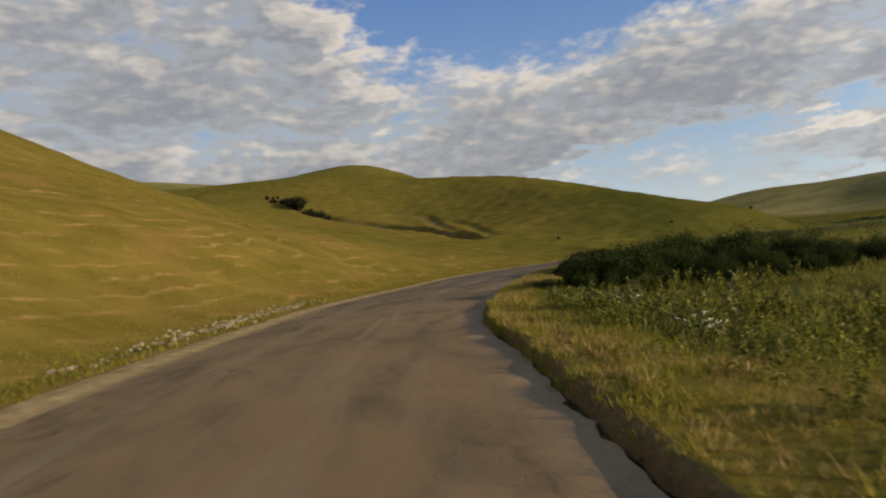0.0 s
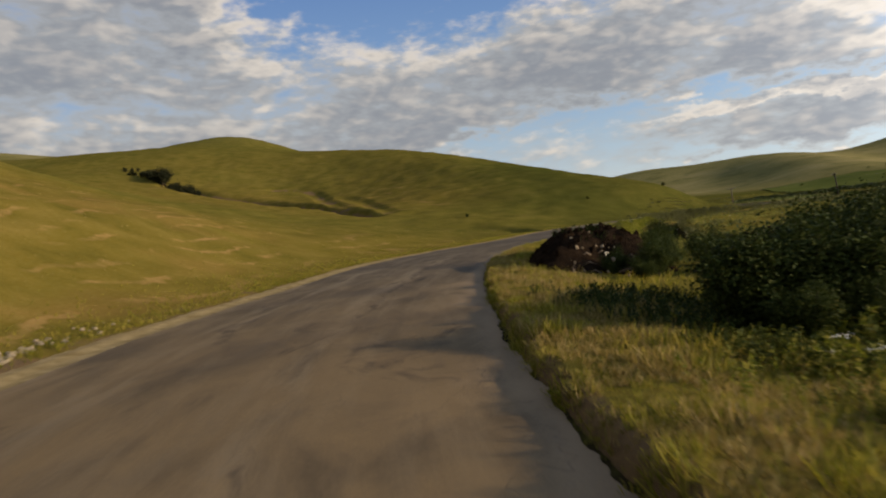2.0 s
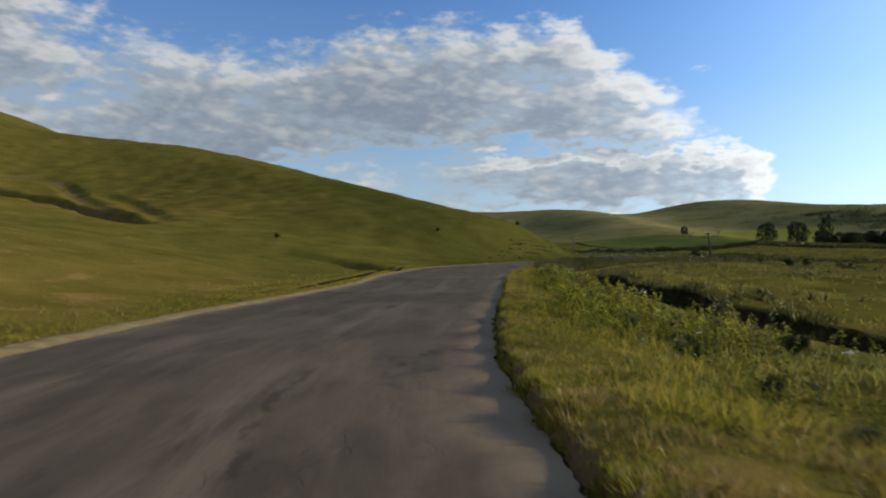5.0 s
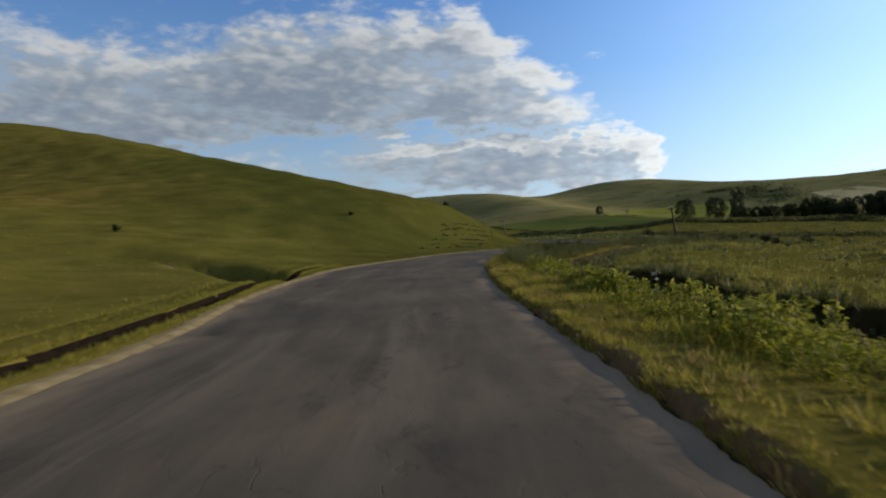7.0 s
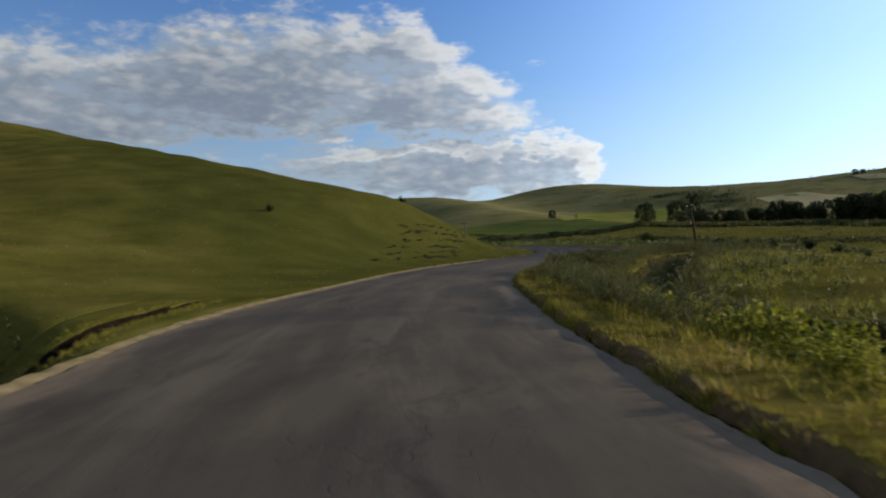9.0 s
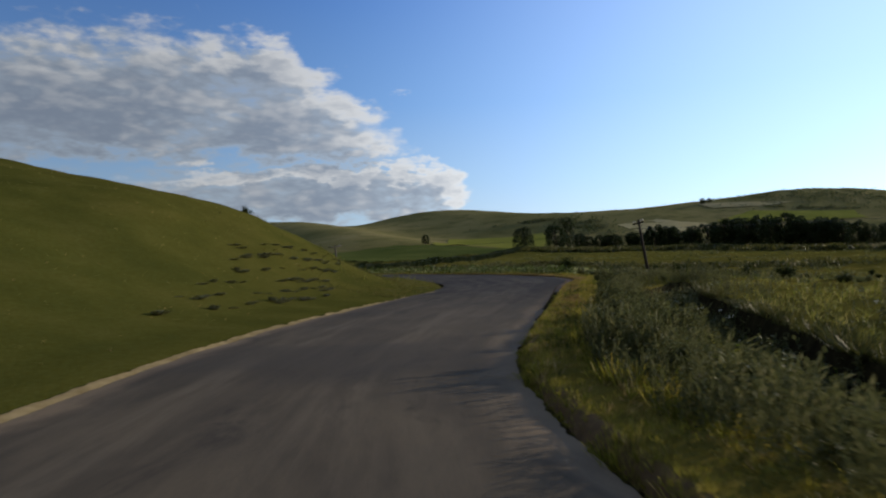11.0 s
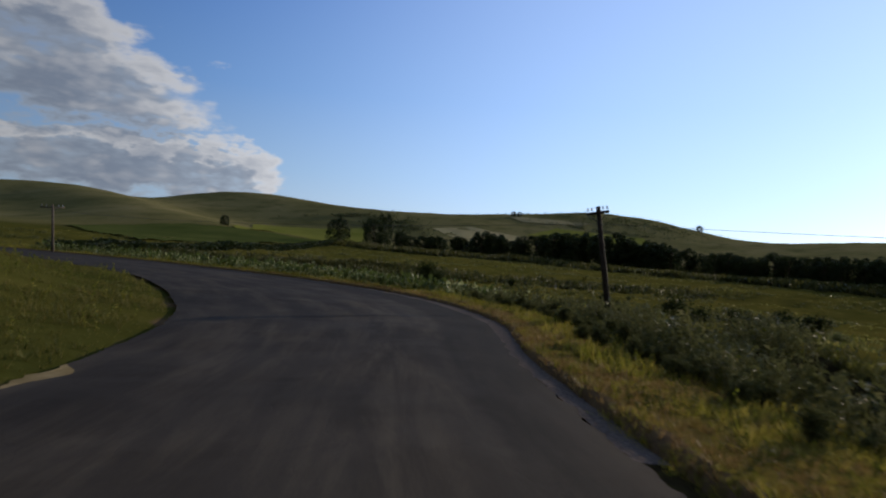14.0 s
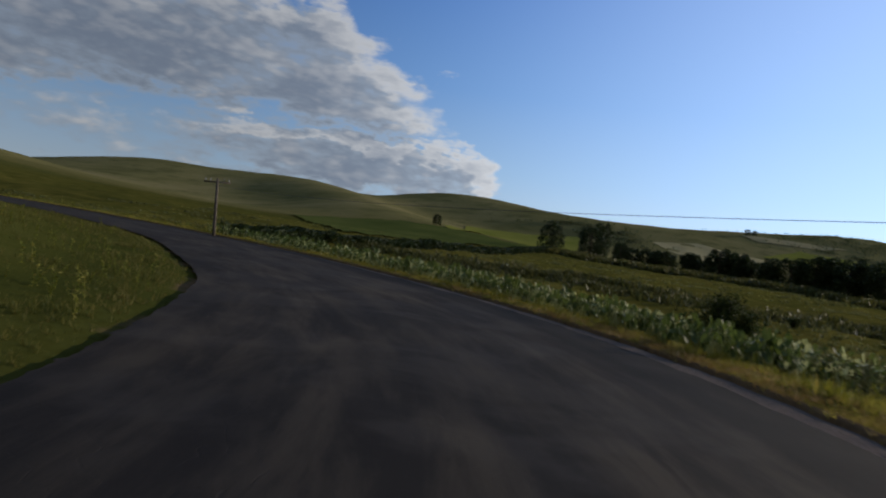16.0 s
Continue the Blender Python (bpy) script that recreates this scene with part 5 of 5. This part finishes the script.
field("field_1", [(276, 312), (478, 372), (530, 402), (484, 474)], CROP, "bright green crop field on the far slope")
field("field_2", [(160, 232), (262, 250), (290, 350), (225, 345)], CROP_DARK, "dark green crop field beyond the hedge")
field("field_3", [(576, 370), (612, 345), (626, 291), (556, 312)], STUBBLE, "pale stubble field on the far slope")
field("field_4", [(690, 322), (722, 284), (750, 268), (704, 340)], OLD_STUBBLE, "pale strip of stubble near the ridge", 0.6)
field("field_5", [(632, 300), (700, 200), (742, 214), (694, 292)], CROP, "grey-green pasture strip below the ridge", 0.5)

# ---------------------------------------------------------------- heap of rubble and soil
def rubble_heap(x, y, turn, half, tall, label):
    top = new("rubble_heap")
    n, m = 96, 44
    u, v = np.meshgrid(np.linspace(0, 2 * np.pi, n, endpoint=False), np.linspace(0, 1, m), indexing="ij")
    r = v * (1 + 0.14 * np.sin(3 * u + 1) + 0.09 * np.sin(5 * u))

    def surface_z(px, py, v):
        return tall * np.exp(-(v / 0.78) ** 5) - 0.22 * v + (0.20 * waves(px, py, 0.8, 2) + 0.13 * waves(px, py, 0.30, 5) + 0.07 * waves(px, py, 0.13, 9)) * (1 - v)

    px, py = half[0] * r * np.cos(u), half[1] * r * np.sin(u)
    pz = surface_z(px, py, v)
    faces = [(i * m + j, ((i + 1) % n) * m + j, ((i + 1) % n) * m + j + 1, i * m + j + 1) for i in range(n) for j in range(m - 1)]
    part("soil", mesh_of("soil", np.stack([px.ravel(), py.ravel(), pz.ravel()], 1), faces, [HEAP_SOIL]), None, top)
    stones = [stone_mesh(500 + i) for i in range(3)]
    clods = [stone_mesh(520 + i, HEAP_SOIL) for i in range(4)]
    for i in range(190):
        a, q = random.uniform(0, 6.28), random.uniform(0.05, 0.86)
        sx, sy = half[0] * q * math.cos(a), half[1] * q * math.sin(a)
        sz = float(surface_z(np.array([sx]), np.array([sy]), np.array([q / (1 + 0.14 * math.sin(3 * a + 1) + 0.09 * math.sin(5 * a))]))[0])
        if i % 17 == 0:
            ob, s = part("stone", stones[i % 3], None, top), random.uniform(0.04, 0.10)
        else:
            ob, s = part("clod", clods[i % 4], None, top), random.uniform(0.05, 0.16)
        ob.matrix_basis = pose(sx, sy, sz + 0.2 * s, random.uniform(0, 360), random.uniform(0, 360), 0) @ Matrix.Diagonal((s * 1.3, s * 0.9, s * 0.6, 1))
    for i in range(22):
        a, q = random.uniform(2.5, 3.8), random.uniform(0.6, 0.92)
        sx, sy = half[0] * q * math.cos(a), half[1] * q * math.sin(a)
        ob, s = part("stone", stones[i % 3], None, top), random.uniform(0.04, 0.10)
        ob.matrix_basis = pose(sx, sy, tall * math.exp(-(q / 0.78) ** 5) - 0.20 * q + 0.3 * s, random.uniform(0, 360), random.uniform(0, 360), 0) @ Matrix.Diagonal((s, s * 0.8, s * 0.7, 1))
    for i in range(12):
        bm = bmesh.new()
        a, q = random.gauss(3.15, 0.35), random.uniform(0.66, 0.92)
        sx, sy = half[0] * q * math.cos(a), half[1] * q * math.sin(a)
        sz = tall * math.exp(-(q / 0.78) ** 5) - 0.15 * q
        ex, ey, ez = random.uniform(-0.7, 0.3), random.uniform(-0.6, 0.6), random.uniform(0.03, 0.11)
        tube(bm, [(sx, sy, sz - 0.06), (sx + ex * 0.45, sy + ey * 0.5, sz + ez), (sx + ex * 0.8, sy + ey * 0.7, sz + ez * 0.4), (sx + ex, sy + ey, sz - 0.02)], [0.030, 0.024, 0.016, 0.007], 5)
        part("root", bm, GREY_WOOD, top, "weathered broken root")
    top.matrix_world = pose(x, y, ground_z(x, y) - 0.02, 0, 0, turn)
    return tagged(top, label, "heap")


def stone_mesh(seed, material=None):
    g = np.random.default_rng(seed)
    bm = bmesh.new()
    bmesh.ops.create_icosphere(bm, subdivisions=1, radius=1.0)
    k = g.normal(0, 1, (4, 3))
    for v in bm.verts:
        c = v.co.copy()
        for q in k:
            d = c.dot(Vector(q).normalized())
            if d > 0.62:
                v.co -= Vector(q).normalized() * (d - 0.62)
        v.co *= 1 + 0.10 * noise.noise(c * 2 + Vector((seed, 0, 0)))
    me = bpy.data.meshes.new("stone")
    bm.to_mesh(me)
    bm.free()
    me.materials.append(material or STONE)
    return me


rubble_heap(*HEAP_AT, HEAP_TURN, HEAP_HALF, 1.42, "dark heap of soil and rubble with broken roots")
rubble_heap(14.6, 37.2, -12, (4.4, 2.0), 1.25, "lower reddish-brown heap of earth and rubble beside shrubs")
# weeds that have taken root on the heap
n = 420
a, q = rng.uniform(0, 2 * np.pi, n), rng.uniform(0.0, 0.55, n)
c, s = math.cos(radians(HEAP_TURN)), math.sin(radians(HEAP_TURN))
u, v = HEAP_HALF[0] * q * np.cos(a), HEAP_HALF[1] * q * np.sin(a)
x, y = HEAP_AT[0] + c * u - s * v, HEAP_AT[1] + s * u + c * v
m = waves(x, y, 0.9, 4.0) > 0.25
x, y, q = x[m], y[m], q[m]
v, fc = scatter(WEEDS, x, y, height(x, y) + 1.42 * np.exp(-(q / 0.78) ** 5) - 0.2 * q - 0.08, rng.uniform(0.12, 0.36, len(x)), 0.3)
tagged(new("heap_weeds", big_mesh("heap_weeds", v, fc, [SHRUB_LEAF], smooth=False)), "sparse green weeds rooted on the soil heap", "weeds", kind="stuff")

STONES = [stone_mesh(600 + i, PALE_STONE) for i in range(5)]
for i in range(300):
    sx, sy = along_road(np.array([random.uniform(*((33, 50), (37, 48), (38, 49), (28, 42), (40, 53))[i % 5])]), np.array([1.55 + random.gauss(0, 0.28)]))
    sx, sy = float(sx[0]), float(sy[0])
    s = random.uniform(0.035, 0.115)
    ob = new("stone", STONES[i % 5])
    ob.matrix_world = pose(sx, sy, ground_z(sx, sy) + s * 0.15, random.uniform(-25, 25), random.uniform(-25, 25), random.uniform(0, 360)) @ Matrix.Diagonal((s * 1.3, s, s * 0.75, 1))
    tagged(ob, "pale brown limestone lump lying on the roadside bank", "stone", "roadside stones")


# ---------------------------------------------------------------- broad-leaved plants by the road
def leaf_disc(g, r):
    """A cupped round leaf with a notch, as a fan of quads."""
    bm = bmesh.new()
    n = 10
    mid = bm.verts.new((0, 0, 0))
    inner = [bm.verts.new((0.5 * r * math.cos(a), 0.5 * r * math.sin(a), 0.05 * r)) for a in (0.35 + (2 * math.pi - 0.7) * i / n for i in range(n + 1))]
    outer = [bm.verts.new((r * math.cos(a) * g.uniform(0.9, 1.06), r * math.sin(a) * g.uniform(0.9, 1.06), 0.16 * r + 0.06 * r * math.sin(5 * a)))
             for a in (0.3 + (2 * math.pi - 0.6) * i / n for i in range(n + 1))]
    for i in range(n):
        if i % 2 == 0:
            bm.faces.new((mid, inner[i], inner[i + 1], inner[i + 2]))
        bm.faces.new((inner[i], outer[i], outer[i + 1], inner[i + 1]))
    return bm


def leaf_meshes(seed):
    """One leaf with its stalk, leaning outwards along x."""
    g = random.Random(seed)
    out, hgt = g.uniform(0.06, 0.34), g.uniform(0.25, 0.95)
    bm = leaf_disc(g, g.uniform(0.075, 0.15))
    bmesh.ops.transform(bm, matrix=pose(out, 0, hgt, g.uniform(-35, 35), g.uniform(15, 85), 0) @ pose(0, 0, 0, 0, 0, g.uniform(150, 210)) @ Matrix.Diagonal((1.35, 0.8, 1.0, 1)), verts=bm.verts)
    tube(bm, [(0, 0, -0.05), (out * 0.5, 0, hgt * 0.6), (out, 0, hgt)], [0.012, 0.010, 0.006], 4)
    me = bpy.data.meshes.new("leaf")
    bm.to_mesh(me)
    bm.free()
    me.materials.append(BIG_LEAF)
    return me


LEAVES = [leaf_meshes(700 + i) for i in range(14)]


def broad_plant(x, y, s):
    top = new("broad_leaved_plant")
    for j in range(9):
        ob = part("leaf", LEAVES[random.randrange(14)], None, top)
        ob.matrix_basis = pose(0, 0, 0, 0, 0, j * 137 + random.uniform(-30, 30))
    top.matrix_world = pose(x, y, ground_z(x, y), 0, 0, random.uniform(0, 360)) @ Matrix.Diagonal((s, s, s, 1))
    tagged(top, "broad-leaved pale green plant on the roadside", "plant", "broad-leaved plants")


for i in range(270):
    bx, by = along_road(np.array([random.uniform(192, 220)]), np.array([-1.3 - random.uniform(0, 1) ** 0.8 * 4.0]))
    broad_plant(float(bx[0]), float(by[0]), random.uniform(0.7, 1.15))
for i in range(10):
    broad_plant(4.2 + random.uniform(-0.6, 1.8), 11.6 + random.uniform(-1.6, 1.8), random.uniform(0.35, 0.6))
for i in range(16):
    broad_plant(4.4 + random.uniform(-0.9, 1.6), 21.0 + random.uniform(-1.6, 1.6), random.uniform(0.35, 0.65))
for i in range(4):
    bx, by = along_road(np.array([random.uniform(66, 71)]), np.array([-2.9 - abs(random.gauss(0, 0.8))]))
    broad_plant(float(bx[0]), float(by[0]), random.uniform(0.45, 0.7))
# the far part of the patch, too thick to count
def leaf_arrays(me):
    v = np.array([q.co[:] for q in me.vertices])
    return v, np.array([list(q.vertices) for q in me.polygons if len(q.vertices) == 4])


n = 3200
s, off = rng.uniform(191, 220, n), -4.0 - rng.uniform(0, 5.0, n)
x, y = along_road(s, off)
m = waves(x, y, 2.5, 5.0) > -0.5
x, y = x[m], y[m]
stuff("broad_leaf_growth", [leaf_arrays(q) for q in LEAVES[:8]], x, y, rng.uniform(0.7, 1.1, len(x)), BIG_LEAF, "thick growth of broad pale-green leaves", "plants", 0.15)

# cream flower heads among the weeds
HEADS = [leaf_cloud(np.random.default_rng(s).normal(0, 1, (14, 3)) * np.array([0.06, 0.06, 0.02]) + np.array([0, 0, 0.9]), 0.05, 0.45, 0.0, np.random.default_rng(s)) for s in range(3)]
n = 24
x, y = np.concatenate([4.6 + rng.normal(0, 0.5, 14), 4.5 + rng.normal(0, 0.35, 10)]), np.concatenate([11.6 + rng.normal(0, 0.7, 14), 24.0 + rng.normal(0, 0.5, 10)])
stuff("cream_umbels", HEADS, x, y, rng.uniform(0.35, 0.6, n), FLOWER, "cream umbel heads in a roadside clump", "flowers", 0.15)
n = 60
s, off = rng.uniform(S0, S1, n), -2.8 - rng.gamma(1.5, 2.0, n)
x, y = along_road(s, off)
stuff("flower_heads", HEADS, x, y, rng.uniform(0.6, 1.1, n), FLOWER, "small cream flower heads among the weeds", "flowers", 0.1)


# ---------------------------------------------------------------- poles and wires
def pole(x, y, tall, turn, lean_x, lean_y, arm_long, wood, label):
    top = new("telephone_pole")
    bm = bmesh.new()
    tube(bm, [(0, 0, -0.6), (0, 0, tall * 0.5), (0, 0, tall)], [0.135, 0.12, 0.095], 12)
    part("shaft", bm, wood, top)
    bm = bmesh.new()
    bmesh.ops.create_cube(bm, size=1.0, matrix=Matrix.Translation((0, 0.12, tall - 0.28)) @ Matrix.Diagonal((arm_long, 0.09, 0.11, 1)))
    bmesh.ops.bevel(bm, geom=bm.edges[:], offset=0.012, segments=1)
    arm = part("crossarm", bm, wood, top)
    for sx in (-0.43 * arm_long, -0.25 * arm_long, 0.25 * arm_long, 0.43 * arm_long):
        bm = bmesh.new()
        tube(bm, [(sx, 0.12, tall - 0.23), (sx, 0.12, tall - 0.14)], [0.012, 0.012], 6)
        tube(bm, [(sx, 0.12, tall - 0.15), (sx, 0.12, tall - 0.11), (sx, 0.12, tall - 0.08), (sx, 0.12, tall - 0.03)], [0.045, 0.042, 0.03, 0.034], 10)
        part("insulator", bm, PORCELAIN, arm, "white porcelain insulator")
    for sx in (-0.45, 0.45):
        bm = bmesh.new()
        tube(bm, [(0, 0.13, tall - 0.72), (sx, 0.15, tall - 0.33)], [0.014, 0.014], 6)
        part("brace", bm, WIRE, top, "thin iron brace")
    top.matrix_world = pose(x, y, ground_z(x, y), lean_x, lean_y, 0) @ pose(0, 0, 0, 0, 0, turn)
    return tagged(top, label, "pole", "telephone poles")


pole(91.3, 128.0, 4.85, 84, -8.9, 0, 0.98, POLE_WOOD, "dark tarred wooden telephone pole leaning beside the road")
pole(104.6, 181.5, 4.55, -29, -1.8, -3.1, 2.0, GREY_WOOD, "weathered wooden telephone pole beyond the bend")


def wire(a, b, sag):
    a, b = Vector(a), Vector(b)
    bm = bmesh.new()
    pts = [a.lerp(b, i / 24) - Vector((0, 0, sag * 4 * (i / 24) * (1 - i / 24))) for i in range(25)]
    tube(bm, [tuple(p) for p in pts], [0.008] * 25, 5)
    ob = part("telephone_wire", bm, WIRE, None)
    tagged(ob, "thin dark wire sagging between the poles", "wire", "telephone wires")


top1, top2 = (91.2, 128.6, ground_z(91.3, 128) + 4.05), (104.3, 181.6, ground_z(104.6, 181.5) + 4.0)
wire(top1, top2, 0.55)
wire(top1, (78.0, 76.0, 4.2), 0.55)


# ---------------------------------------------------------------- culvert by the left ditch
def headwall(x, y, turn):
    top = new("culvert_headwall")
    bm = bmesh.new()
    bmesh.ops.create_cube(bm, size=1.0, matrix=Matrix.Translation((0, 0, 0.02)) @ Matrix.Diagonal((1.5, 0.22, 0.66, 1)))
    bmesh.ops.bevel(bm, geom=bm.edges[:], offset=0.02, segments=2)
    part("wall", bm, CONCRETE, top)
    for sx in (-0.62, 0.62):
        bm = bmesh.new()
        bmesh.ops.create_cube(bm, size=1.0, matrix=Matrix.Translation((sx, 0, 0.48)) @ Matrix.Diagonal((0.16, 0.16, 0.36, 1)))
        bmesh.ops.bevel(bm, geom=bm.edges[:], offset=0.02, segments=2)
        part("post", bm, CONCRETE, top)
    top.matrix_world = pose(x, y, ground_z(x, y) + 0.25, 0, 0, turn)
    return tagged(top, "small grey concrete culvert headwall by the ditch", "culvert")


headwall(25.3, 100.2, 57)
